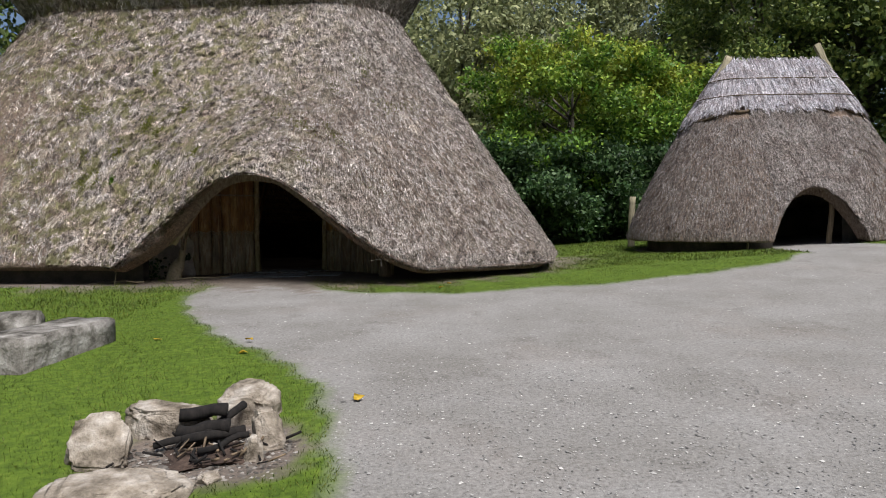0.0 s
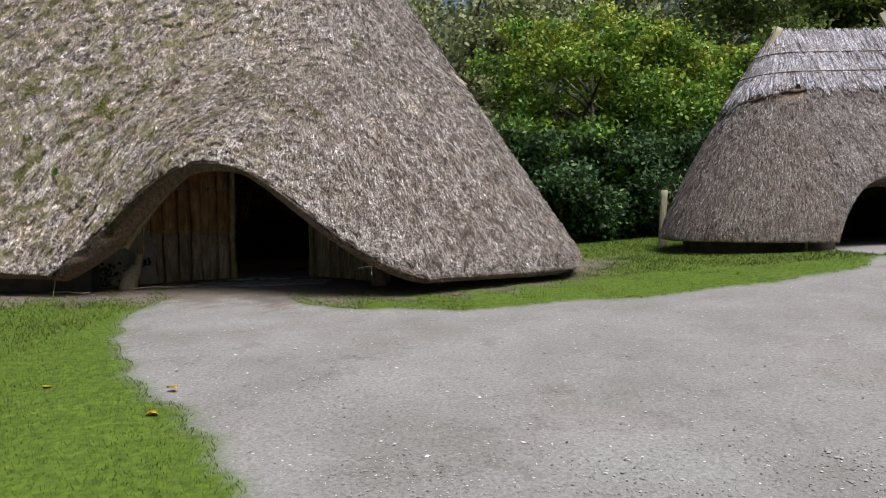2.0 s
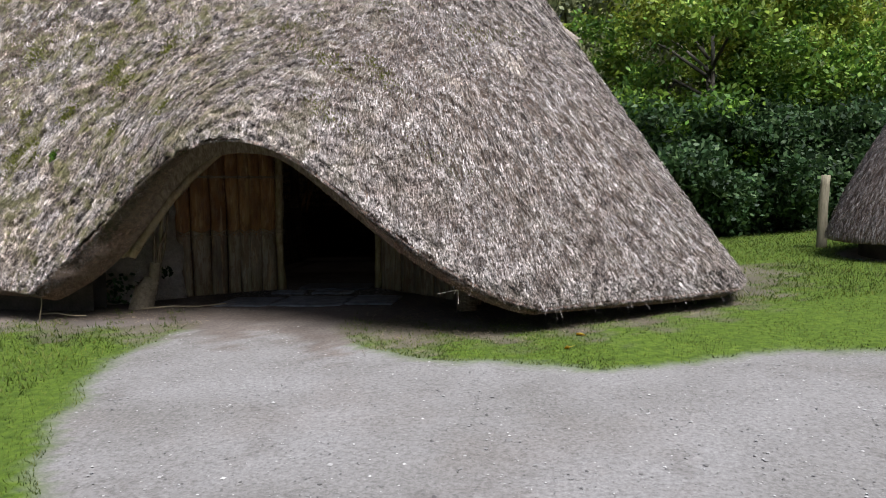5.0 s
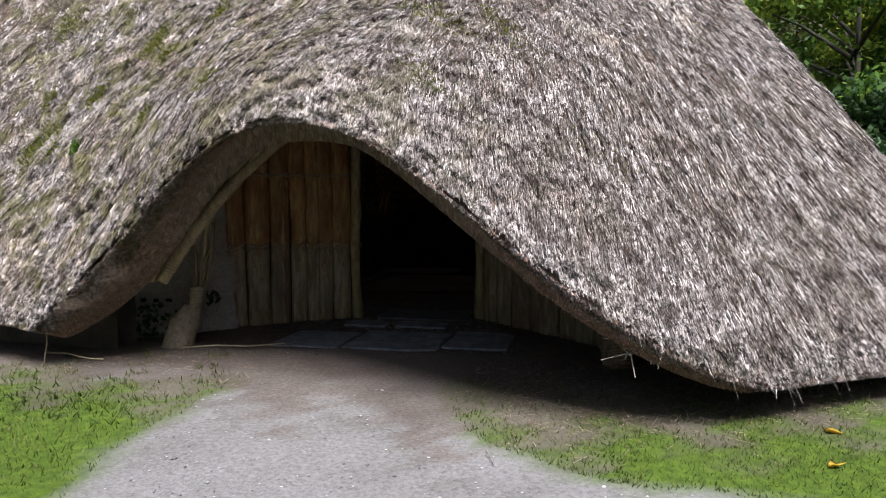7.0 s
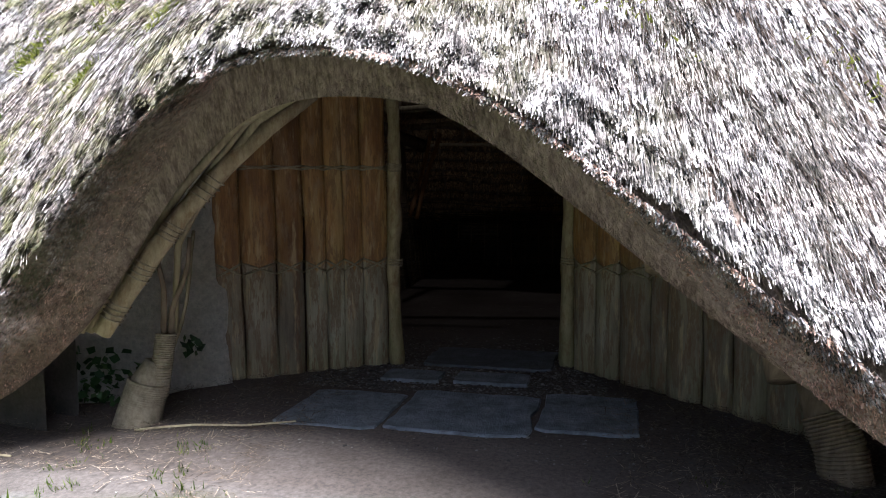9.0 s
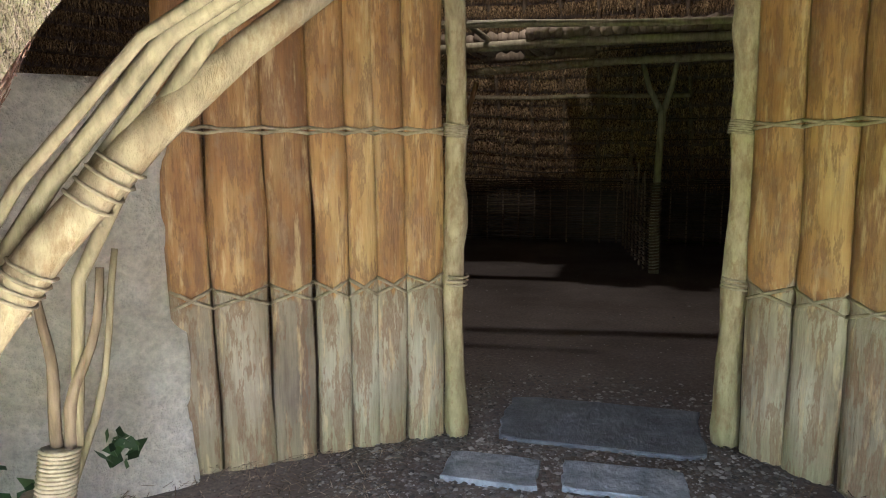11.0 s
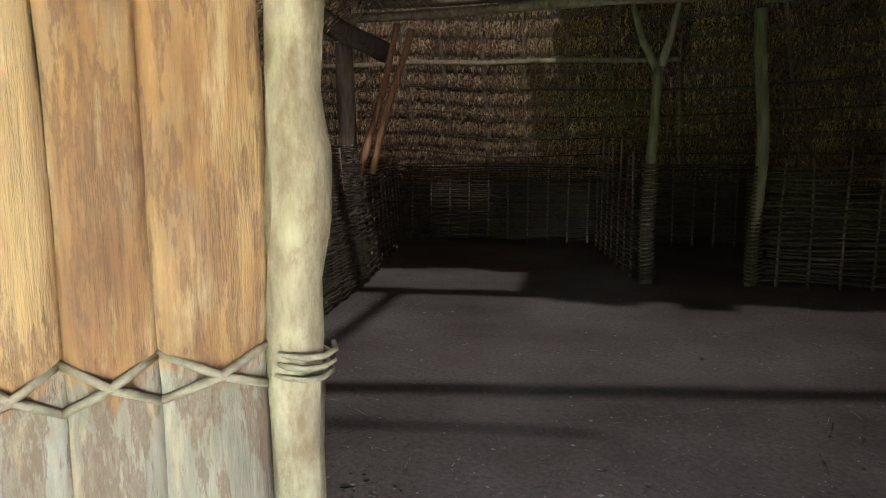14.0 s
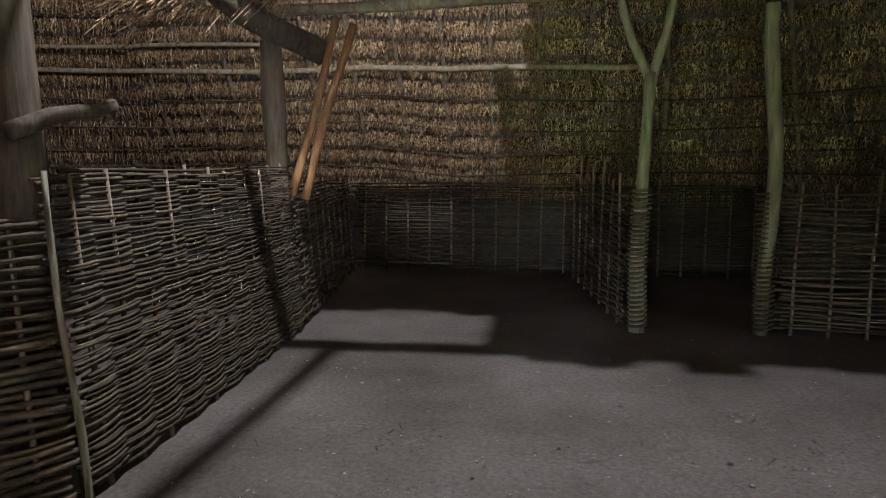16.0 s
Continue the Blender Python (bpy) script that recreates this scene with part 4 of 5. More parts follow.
tagged(mesh_object("bent_pole", v_, f_, POLE), "slim yellowish pole bent up beside the arch", "pole")
pole("brace_pole", (-4.96, 12.7, 0.0), (-4.80, 12.92, 1.15), 0.016, 0.012, POLE, None, "slim pale pole leaning against the daub wall", "pole", 0.02)
stump = empty("wrapped_post", (-4.93, 12.5, 0), "short post foot wrapped in straw rope", "post")
sp = [(-4.98, 12.52, -0.06), (-4.96, 12.55, 0.09), (-4.92, 12.58, 0.24), (-4.88, 12.61, 0.36)]
v_, f_ = tube_data(sp, [0.145, 0.135, 0.108, 0.07], 14, 0.1)
foot = mesh_object("post", v_, f_, WITHY, stump)
v_, f_ = coil_data(sp[:3], 0.122, 24, 0.010, 14)
mesh_object("straw_rope", v_, f_, WITHY, foot, "straw rope wound round the post")
np_ = [(-4.86, 12.58, 0.16), (-4.84, 12.61, 0.36), (-4.83, 12.64, 0.53)]
v_, f_ = tube_data(np_, [0.062, 0.056, 0.05], 12, 0.08)
neck = mesh_object("neck", v_, f_, WITHY, stump)
v_, f_ = coil_data(np_, 0.058, 26, 0.007, 12)
mesh_object("straw_rope", v_, f_, WITHY, neck, "straw rope wound round the neck")
for a, c in (((-4.85, 12.66, 0.5), (-4.86, 12.62, 1.1)), ((-4.80, 12.66, 0.5), (-4.70, 12.72, 1.12))):
    v_, f_ = tube_data(bent(a, c, 8, 0.02), [0.021 - 0.001 * k for k in range(9)], 8, 0.12)
    mesh_object("stick", v_, f_, BARK_POLE, stump, "thin knotty stick tied into the post")
for a, c in (((-4.85, 12.35, 0.02), (-3.95, 12.62, 0.05)), ((-5.9, 12.0, 0.02), (-5.2, 11.85, 0.03))):
    pole("fallen_stick", a, c, 0.009, 0.006, POLE, None, "dry bare stick lying on the porch ground", "stick", 0.02, 6, 6)
for x, y, z, r in ((-1.93, 12.55, 0.98, 0.075), (-1.37, 12.5, 0.47, 0.09), (-1.65, 12.6, 0.75, 0.055)):
    pole("rafter_end", (x, y, z), (x - 0.12, y + 0.75, z + 1.25), r, r, BARK_POLE, house, "sawn rafter end under the eave", sway=0.01)


other = empty("wrapped_post", (-1.1, 12.6, 0), "thick post foot wrapped in straw rope under the low eave", "post")
sp = [(-1.08, 12.55, -0.06), (-1.10, 12.6, 0.12), (-1.15, 12.66, 0.28), (-1.2, 12.72, 0.42)]
v_, f_ = tube_data(sp, [0.12, 0.112, 0.10, 0.085], 14, 0.1)
foot = mesh_object("post", v_, f_, BARK_POLE, other)
v_, f_ = coil_data(sp[:3], 0.112, 20, 0.009, 14)
mesh_object("straw_rope", v_, f_, BARK_POLE, foot, "straw rope wound round the post")


def ivy(x, y, z, n, wide):
    p = np.stack([rng.normal(x, wide, n), rng.normal(y, 0.05, n), np.abs(rng.normal(z, wide * 0.8, n)) + 0.02], -1)
    n1 = rng.normal(0, 1, (n, 3)) + np.array([0.3, -0.6, 0.4])
    n1 /= np.linalg.norm(n1, axis=1, keepdims=True)
    n2 = np.cross(n1, rng.normal(0, 1, (n, 3)))
    n2 /= np.linalg.norm(n2, axis=1, keepdims=True)
    n3 = np.cross(n1, n2)
    sz = (0.034 * rng.uniform(0.6, 1.3, n))[:, None]
    tagged(quads_object("ivy", np.stack([p - n2 * sz, p + n3 * sz * 0.8 - n2 * sz * 0.2, p + n2 * sz, p - n3 * sz * 0.8 - n2 * sz * 0.2], 1), LEAF_DARK), "dark green ivy growing at the foot of the daub", "ivy", kind="stuff")


ivy(-5.45, 12.72, 0.14, 110, 0.16)
ivy(-4.86, 12.95, 0.38, 24, 0.04)


def flagstone(cx, cy, w, d, seed, z=0.0):
    n = 34
    z += 0.003 * seed
    verts, faces = [], []
    for lev, sc in ((z - 0.06, 1.0), (z + 0.006, 1.0), (z + 0.012, 0.98)):
        for k in range(n):
            a = 2 * math.pi * k / n
            sq = 1 / max(abs(math.cos(a)), abs(math.sin(a)))
            r = min(sq, 1.38) * (1 + 0.07 * noise.noise(Vector((math.cos(a) * 2, math.sin(a) * 2, seed * 3.7))) + 0.035 * noise.noise(Vector((math.cos(a) * 9, math.sin(a) * 7, seed * 3.7))))
            verts.append((cx + math.cos(a) * r * w / 2 * sc, cy + math.sin(a) * r * d / 2 * sc, lev))
    for i in range(2):
        for k in range(n):
            faces.append((i * n + k, i * n + (k + 1) % n, (i + 1) * n + (k + 1) % n, (i + 1) * n + k))
    faces.append(tuple(range(2 * n, 3 * n)))
    tagged(mesh_object("flagstone", verts, faces, SLATE_SHADED if seed == 4 else SLATE, smooth=False), "flagstone set as the doorstep, in a darker shaded copy of the slate" if seed == 4 else "flat blue-grey flagstone set in the porch floor", "flagstone", "flagstones at the entrance")


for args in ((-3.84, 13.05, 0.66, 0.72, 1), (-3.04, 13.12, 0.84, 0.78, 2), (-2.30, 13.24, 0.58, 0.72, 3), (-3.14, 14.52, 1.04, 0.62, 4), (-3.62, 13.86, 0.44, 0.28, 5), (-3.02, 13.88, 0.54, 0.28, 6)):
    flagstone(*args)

# ---- inside: posts, beams, roof timbers ----
pole("interior_post", (-5.36, 16.52, -0.05), (-5.42, 16.52, 3.4), 0.128, 0.105, DARK_POLE, None, "stout brown timber post rising through the wattle", "post", 0.01, 12, group="roof posts")
pole("interior_post", (-5.47, 19.45, -0.05), (-5.50, 19.4, 2.25), 0.10, 0.09, BARK_POLE, None, "square-hewn brown timber post behind the wattle", "post", 0.004, 6, group="roof posts")
fork = empty("forked_post", (-2.62, 19.53, 0), "slender greenish forked trunk carrying the beam", "post")
v_, f_ = tube_data([(-2.62, 19.53, -0.05), (-2.64, 19.53, 0.6), (-2.62, 19.53, 1.2), (-2.60, 19.53, 1.7), (-2.59, 19.53, 1.98)], [0.062, 0.056, 0.046, 0.042, 0.05], 10, 0.08)
trunk = mesh_object("trunk", v_, f_, POST_GREEN, fork)
for tip in ((-2.84, 19.5, 2.55), (-2.44, 19.5, 2.58)):
    mid = Vector((-2.59, 19.53, 1.95)).lerp(Vector(tip), 0.5) + Vector((0.02 if tip[0] > -2.6 else -0.03, 0, -0.02))
    v_, f_ = tube_data([(-2.59, 19.53, 1.93), mid, tip], [0.04, 0.032, 0.028], 8, 0.08)
    mesh_object("fork_arm", v_, f_, POST_GREEN, fork)
v_, f_ = coil_data([(-2.62, 19.53, 0.03), (-2.64, 19.53, 0.6), (-2.62, 19.53, 1.12)], 0.068, 30, 0.012, 10)
mesh_object("woven_wrap", v_, f_, ROD, trunk, "hazel rods woven round the trunk")
postb = empty("roof_post", (-1.76, 19.56, 0), "upright greenish pole post under the beam", "post")
v_, f_ = tube_data(bent((-1.68, 19.56, -0.05), (-1.74, 19.56, 2.46), 8, 0.03), 0.054, 10, 0.1)
shaftb = mesh_object("shaft", v_, f_, POST_GREEN, postb)
v_, f_ = coil_data([(-1.68, 19.56, 0.03), (-1.70, 19.56, 1.1)], 0.07, 29, 0.012, 10)
mesh_object("woven_wrap", v_, f_, ROD, shaftb, "hazel rods woven round the post")

pole("ring_beam", (-5.75, 19.45, 2.49), (-1.6, 19.5, 2.58), 0.045, 0.05, DOOR_POLE, None, "long pale pole beam resting on the forked post", "beam", 0.02, 9, 14)
pole("ring_beam", (-1.75, 19.5, 2.55), (0.9, 18.8, 2.65), 0.06, 0.055, POLE, None, "weathered pole beam running on from the post", "beam", 0.03, 9, 10)
pole("ring_beam", (-5.6, 19.5, 2.5), (-5.4, 15.2, 2.62), 0.05, 0.05, POLE, None, "pole beam over the wattle partition", "beam", 0.03, 9, 10)
# poles above the view, placed to throw the dark bars on the floor
pole("tie_beam", (-5.7, 16.94, 2.62), (-0.4, 17.49, 2.62), 0.036, 0.034, POLE, None, "heavy pole across the house near the door, set for its floor shadow", "beam", 0.03, 9, 10)
pole("tie_beam", (-5.6, 16.78, 2.60), (-3.8, 16.95, 2.60), 0.018, 0.015, POLE, None, "thin pole beside the cross beam, added for a second floor shadow", "beam", 0.012, 8, 8)
pole("crooked_branch", (-6.05, 17.7, 2.85), (-5.12, 19.5, 2.18), 0.07, 0.10, DARK_POLE, None, "thick dark crooked branch under the beam", "branch", 0.06, 10, 10)
pole("forked_stub", (-5.30, 16.42, 1.42), (-5.12, 16.78, 1.54), 0.038, 0.026, DARK_POLE, None, "broken side branch on the timber post", "branch", 0.02, 8, 5)
for k, (a, c) in enumerate((((-5.33, 19.35, 1.05), (-4.98, 19.45, 2.42)), ((-5.22, 19.3, 1.02), (-4.84, 19.42, 2.36)))):
    pole("bundle_pole", a, c, 0.034, 0.032, ORANGE_POLE, None, "leaning orange-brown pole tied with cord", "pole", 0.012, 9, group="poles leaning on the beam")
loft = empty("loft_edge", (-3.0, 18.2, 2.6), "row of log ends laid on a long beam", "loft")
v_, f_ = tube_data(bent((-5.6, 18.03, 2.56), (-0.6, 18.15, 2.62), 10, 0.02), 0.05, 9, 0.1)
mesh_object("beam", v_, f_, POLE, loft)
# behind their ends the logs rise unseen and ragged to shade the back thatch
for k in range(28):
    x = -3.98 + k * 0.125
    r = random.uniform(0.068, 0.08)
    end = max(19.9, min(21.3, 19.95 + 0.2 * k + random.uniform(-0.4, 0.4)))
    v_, f_ = tube_data(bent((x, 17.98 + random.uniform(-0.08, 0.04), 2.62 + r), (x + 0.03, end, 2.62 + r + 0.15 * (end - 18.0)), 5, 0.008), r, 8, 0.12)
    mesh_object("log", v_, f_, BARK_POLE, loft)
# three logs stop short to let a patch of light onto the hurdle
for k in range(12):
    x = -5.36 + k * 0.125
    r = random.uniform(0.068, 0.08)
    end = 19.42 if 6 <= k <= 8 else 19.9 + random.uniform(-0.04, 0.04)
    v_, f_ = tube_data(bent((x, 18.52 + random.uniform(-0.05, 0.05), 2.66 + r), (x + 0.02, end, 2.70 + r), 4, 0.008), r, 8, 0.12)
    mesh_object("log", v_, f_, BARK_POLE, loft)
# unseen crosspiece, added to shade the top of the back hurdle
v_, f_ = tube_data(bent((-5.45, 19.86, 2.74), (-3.4, 19.9, 2.76), 8, 0.01), 0.09, 8, 0.1)
mesh_object("batten", v_, f_, BARK_POLE, loft)
# pole added to throw the long floor shadow beside the wattle
pole("ring_beam", (-4.45, 15.6, 2.68), (-4.45, 18.1, 2.66), 0.03, 0.028, POLE, None, "pole beam from the door to the loft, added for its floor shadow", "beam", 0.015, 9, 8)

inner_s = np.linspace(1.5, 3.5, 80)
for k, vv in enumerate((0.135, 0.165, 0.20, 0.24, 0.285, 0.33, 0.368, 0.42)):
    ring = inner_s if k < 5 or k == 7 else np.linspace(1.94 if k == 5 else 2.68, 3.5, 80)
    jit = 0.004 * np.sin(7 * ring + k)
    v_, f_ = tube_data(big.at(ring, np.full(80, vv) + jit, np.full(80, big.thick + 0.07)).tolist(), 0.009 if k not in (5, 6) else 0.034 if k == 5 else 0.026, 6, 0.15)
    mesh_object("purlin", v_, f_, DOOR_POLE if k in (5, 6) else ROD, house, "thin pole tied across the rafters")
for s_ in list(np.linspace(2.02, 2.98, 11)) + [1.6, 1.72, 1.84, 1.94]:
    vv = np.linspace(0.06, 0.7, 10)
    v_, f_ = tube_data(big.at(np.full(10, s_), vv, np.full(10, big.thick + 0.035)).tolist(), 0.032, 7, 0.15)
    mesh_object("rafter", v_, f_, BARK_POLE, house, "brown rafter under the thatch")

# a sheaf of loose straw hanging above the wattle
n = 900
a = np.stack([rng.uniform(-6.1, -5.0, n), rng.uniform(19.0, 19.4, n), rng.uniform(2.72, 2.9, n)], -1)
d = np.stack([rng.normal(-0.25, 0.25, n), rng.normal(-0.25, 0.1, n), rng.normal(-0.28, 0.12, n)], -1)
w = np.tile(np.array([0.0, 0.0, 0.004]), (n, 1))
tagged(quads_object("straw_sheaf", np.stack([a - w, a + w, a + d + w, a + d - w], 1), STRAW_IN), "loose sheaf of straw hanging over the wattle", "straw")


# ---- wattle hurdles ----
def hurdle(label, a, c, height, sails, rods, lean=(0, 0), spikes=0.10, r=0.0088, raise_=0.0):
    a, c = Vector(a).to_3d(), Vector(c).to_3d()
    d = c - a
    out = d.cross(Vector((0, 0, 1))).normalized()
    top = Vector((lean[0], lean[1], 0))
    thing = empty("wattle_hurdle", a, label, "wattle fence", "woven partitions")
    for k in range(sails):
        u = (k + 0.5) / sails
        p = a.lerp(c, u)
        h = height + spikes * random.uniform(0.2, 1.2)
        v, f = tube_data([p + Vector((0, 0, -0.03)), p + top * 0.5 + Vector((0, 0, h / 2)), p + top * (h / height) + Vector((random.uniform(-0.02, 0.02), 0, h))], [0.014, 0.012, 0.010], 7, 0.1)
        mesh_object("upright", v, f, BARK_POLE, thing, "pale upright hazel stake")
    for j in range(rods):
        zz = 0.03 + height * (j + 0.5) / rods
        u0, u1 = random.uniform(-0.02, 0.03), random.uniform(0.97, 1.02)
        m = sails * 4
        ph = random.uniform(-0.009, 0.009)
        sagw = random.uniform(0.006, 0.012)
        pts = []
        for i in range(m + 1):
            u = u0 + (u1 - u0) * i / m
            amp = 0.015 * math.sin(math.pi * (u * sails)) * (1 if j % 2 else -1)
            p = a.lerp(c, u) + top * (zz / height) + out * amp
            p.z += zz + sagw * math.sin(9 * u + j * 0.3) + ph + raise_ * u
            pts.append(p)
        rr = r * random.uniform(0.75, 1.35)
        v, f = tube_data(pts, [rr * (1.1 - 0.4 * i / m) for i in range(m + 1)], 5)
        mesh_object("rod", v, f, ROD, thing)
    return thing


near = hurdle("long brown woven hazel hurdle beside the earth floor", (-5.12, 16.5), (-5.22, 19.25), 1.24, 11, 108, (-0.12, 0), 0.06, 0.0074)
v_, f_ = tube_data(bent((-5.08, 16.42, -0.03), (-5.17, 16.42, 1.28), 8, 0.010), [0.017, 0.013, 0.016, 0.012, 0.014, 0.011, 0.013, 0.01, 0.011], 8, 0.2)
mesh_object("upright", v_, f_, POST_GREEN, near, "stout pale stake at the end of the hurdle")
hurdle("woven hazel hurdle wrapped round the timber post", (-5.14, 16.46), (-5.95, 15.35), 1.08, 5, 54, (-0.08, 0.03), 0.03, 0.0115)
hurdle("woven hurdle running to the back wall", (-5.24, 19.3), (-5.62, 22.25), 1.10, 9, 34, (-0.08, 0))
hurdle("dark woven hurdle along the back wall", (-5.65, 22.3), (-2.95, 22.3), 1.04, 10, 34, (0, 0.05), 0.05)
hurdle("dark woven hurdle along the back wall", (-2.9, 22.3), (-0.6, 22.1), 1.04, 9, 30, (0, 0.05), 0.05)
hurdle("woven hurdle with tall stakes beside the forked post", (-2.72, 19.62), (-3.0, 22.2), 1.08, 7, 34, (0, 0), 0.28)
hurdle("woven hurdle with tall stakes beside the roof post", (-1.6, 19.58), (0.2, 19.35), 1.06, 7, 34, (0, 0), 0.3)

# ---- outside things ----
pole("fence_post", (5.27, 19.1, 0.1), (5.34, 19.1, 1.62), 0.10, 0.09, POST_GREEN, None, "weathered grey wooden post beside the small hut", "post", 0.01, 8)
for x, y, h in ((6.6, 14.8, 0.75), (-5.66, 11.72, 0.42)):
    z = float(ground_z(x, y))
    pole("prop_stick", (x, y, z - 0.03), (x + 0.03, y, z + h), 0.02 if x > 0 else 0.006, 0.018 if x > 0 else 0.005, POLE, None, "thin stick propping the eave", "stick", 0.01, 6, 4)

pit = empty("fire_pit", (-1.6, 4.35, -0.38), "ring of rough pale stones round a charred hearth", "fire pit")
for k, (x, y, sx, sy, sz, t, lean) in enumerate(((-2.06, 4.06, 0.19, 0.09, 0.185, 0.12, -0.55), (-1.83, 4.55, 0.28, 0.15, 0.125, 0.12, 0.1), (-1.39, 4.82, 0.19, 0.17, 0.15, -0.1, 0.1), (-1.14, 4.32, 0.085, 0.10, 0.14, 0.5, -0.2),
                                                 (-1.70, 3.55, 0.37, 0.22, 0.075, 0.16, 0.05), (-1.17, 4.10, 0.055, 0.07, 0.09, 0.2, 0.0), (-1.32, 3.78, 0.06, 0.05, 0.035, 0.9, 0.0))):
    v_, f_ = boulder_data((x, y, float(ground_z(x, y)) + sz * 0.62), (sx, sy, sz), t, k + 1, 5, 0.12, 0.42, (0.8, 1.15), lean)
    mesh_object("stone", v_, f_, STONE, pit)
v_, f_ = boulder_data((-1.52, 4.26, -0.39), (0.46, 0.42, 0.05), 0, 12, 4, 0.2)
mesh_object("ash_bed", v_, f_, ASH, pit, "grey ash and burnt earth")
for a, c, r in (((-1.70, 4.37, -0.19), (-1.42, 4.44, -0.18), 0.042), ((-1.70, 4.32, -0.28), (-1.40, 4.38, -0.27), 0.044), ((-1.65, 4.25, -0.31), (-1.3, 4.4, -0.30), 0.03), ((-1.8, 4.2, -0.33), (-1.5, 4.4, -0.30), 0.022), ((-1.5, 4.1, -0.33), (-1.25, 4.3, -0.30), 0.02),
                ((-1.52, 4.3, -0.30), (-1.38, 4.62, -0.2), 0.028)):
    v_, f_ = tube_data(bent(a, c, 5, 0.015), r, 8, 0.25)
    mesh_object("charred_log", v_, f_, CHAR, pit)
for k in range(44):
    a = random.uniform(0, 6.28)
    x, y = -1.42 + random.gauss(0, 0.2), 4.16 + random.gauss(0, 0.15)
    l = random.uniform(0.04, 0.12)
    v_, f_ = tube_data([(x, y, -0.345), (x + l * math.cos(a), y + l * math.sin(a), -0.345 + random.uniform(0, 0.06))], random.uniform(0.004, 0.010), 5)
    mesh_object("twig", v_, f_, random.choice((CHAR, CHAR, DARK_POLE, DARK_POLE, BARK_POLE)), pit)
v_, f_ = box_data((0, 0, -0.1), (1.35, 0.55, 0.30), 0.02, 0.022)
ob = mesh_object("stone_bench", v_, f_, BENCH_STONE)
ob.matrix_basis = Matrix.Translation((-3.68, 5.95, float(ground_z(-3.8, 6.5)))) @ Matrix.Rotation(radians(82), 4, "Z")
tagged(ob, "long rough grey stone slab seat on the lawn", "bench")
v_, f_ = tube_data(bent((-4.45, 7.55, -0.08), (-5.8, 7.1, -0.08), 8, 0.03), [0.17] * 9, 14, 0.2)
tagged(mesh_object("log_seat", v_, f_, BENCH_STONE), "rough grey bark-covered log lying on the lawn", "log")


# ---- trees ----
def tree(name, label, height, crown_r, base, leaf, count, size, clumps=70, tight=0.17, group="trees behind the huts"):
    root = empty(name, (0, 0, 0), label, "tree", group)
    v, f = tube_data(bent((0, 0, -0.3), (0.2, 0.1, height * 0.8), 8, height * 0.012), [height * 0.022 * (1 - 0.09 * i) for i in range(9)], 9, 0.1)
    mesh_object("trunk", v, f, BARK, root)
    cs = []
    for k in range(clumps):
        a, u = random.uniform(0, 6.283), random.random()
        z = base + (height - base) * u
        prof = math.sin(math.pi * min(1, 0.12 + 0.88 * (1 - u) ** 0.75)) ** 0.6
        rr = crown_r * prof * math.sqrt(random.uniform(0.25, 1.0)) * random.uniform(0.8, 1.2)
        cs.append((math.cos(a) * rr, math.sin(a) * rr, z))
    for c in cs[:14]:
        s0 = Vector((0.1, 0.05, min(c[2] * 0.75, height * 0.7)))
        v, f = tube_data([s0, s0.lerp(Vector(c), 0.5) + Vector((0, 0, 0.15)), c], [height * 0.008, height * 0.005, height * 0.002], 5)
        mesh_object("limb", v, f, BARK, root)
    cs = np.array(cs)
    pick = cs[rng.integers(0, clumps, count)]
    p = pick + rng.normal(0, 1, (count, 3)) * np.array([crown_r * tight, crown_r * tight, crown_r * tight * 0.55])
    n1 = rng.normal(0, 1, (count, 3))
    n1 /= np.linalg.norm(n1, axis=1, keepdims=True)
    n2 = np.cross(n1, rng.normal(0, 1, (count, 3)))
    n2 /= np.linalg.norm(n2, axis=1, keepdims=True)
    sz = (size * rng.uniform(0.6, 1.3, count))[:, None]
    quads_object("crown", np.stack([p - n1 * sz, p + n2 * sz * 0.55 - n1 * sz * 0.1, p + n1 * sz, p - n2 * sz * 0.55 - n1 * sz * 0.1], 1), leaf, root)
    return root


hazel = tree("hazel_tree", "bright green hazel tree turning yellow", 7.7, 3.5, 0.6, LEAF_BRIGHT, 62000, 0.085, 120, 0.11)
hazel.matrix_basis = pose(4.9, 26.5, 0)
dark = tree("dark_shrub", "dense dark green shrub at the wood's edge", 3.9, 2.6, 0.2, LEAF_DARK, 30000, 0.085, 90, 0.12)
dark.matrix_basis = pose(1.9, 26.0, 0)
beech = tree("beech_tree", "tall mid-green beech tree behind the small hut", 14.0, 4.6, 2.0, LEAF_WOOD, 60000, 0.10, 190, 0.09)
beech.matrix_basis = pose(14.5, 31, 0)
tall = tree("woodland_tree", "tall dark green woodland tree", 15.0, 4.6, 1.5, LEAF_WOOD, 20000, 0.15, 150, 0.11)
tall.matrix_basis = pose(20.5, 33, 0)
grey = tree("willow_tree", "tall grey-green willow in the wood", 14.0, 4.4, 1.0, LEAF_GREY, 26000, 0.135, 170, 0.11)
grey.matrix_basis = pose(1.0, 34, 0)
for x, y, r in ((8.6, 28.5, 2.0),):
    copy_thing(hazel, pose(x, y, -0.6, 0, 0, r * 60))
for x, y, r in ((4.4, 24.9, 1.0), (7.0, 25.6, 2.2), (10, 26.5, 3.1), (-1.6, 28, 4.2), (13, 27, 5), (16.5, 26, 0.4), (20, 25, 2.9), (-17.5, 26, 1.3), (-20, 20, 3.3), (24, 21, 1.5)):
    copy_thing(dark, pose(x, y, -0.3, 0, 0, r * 60))
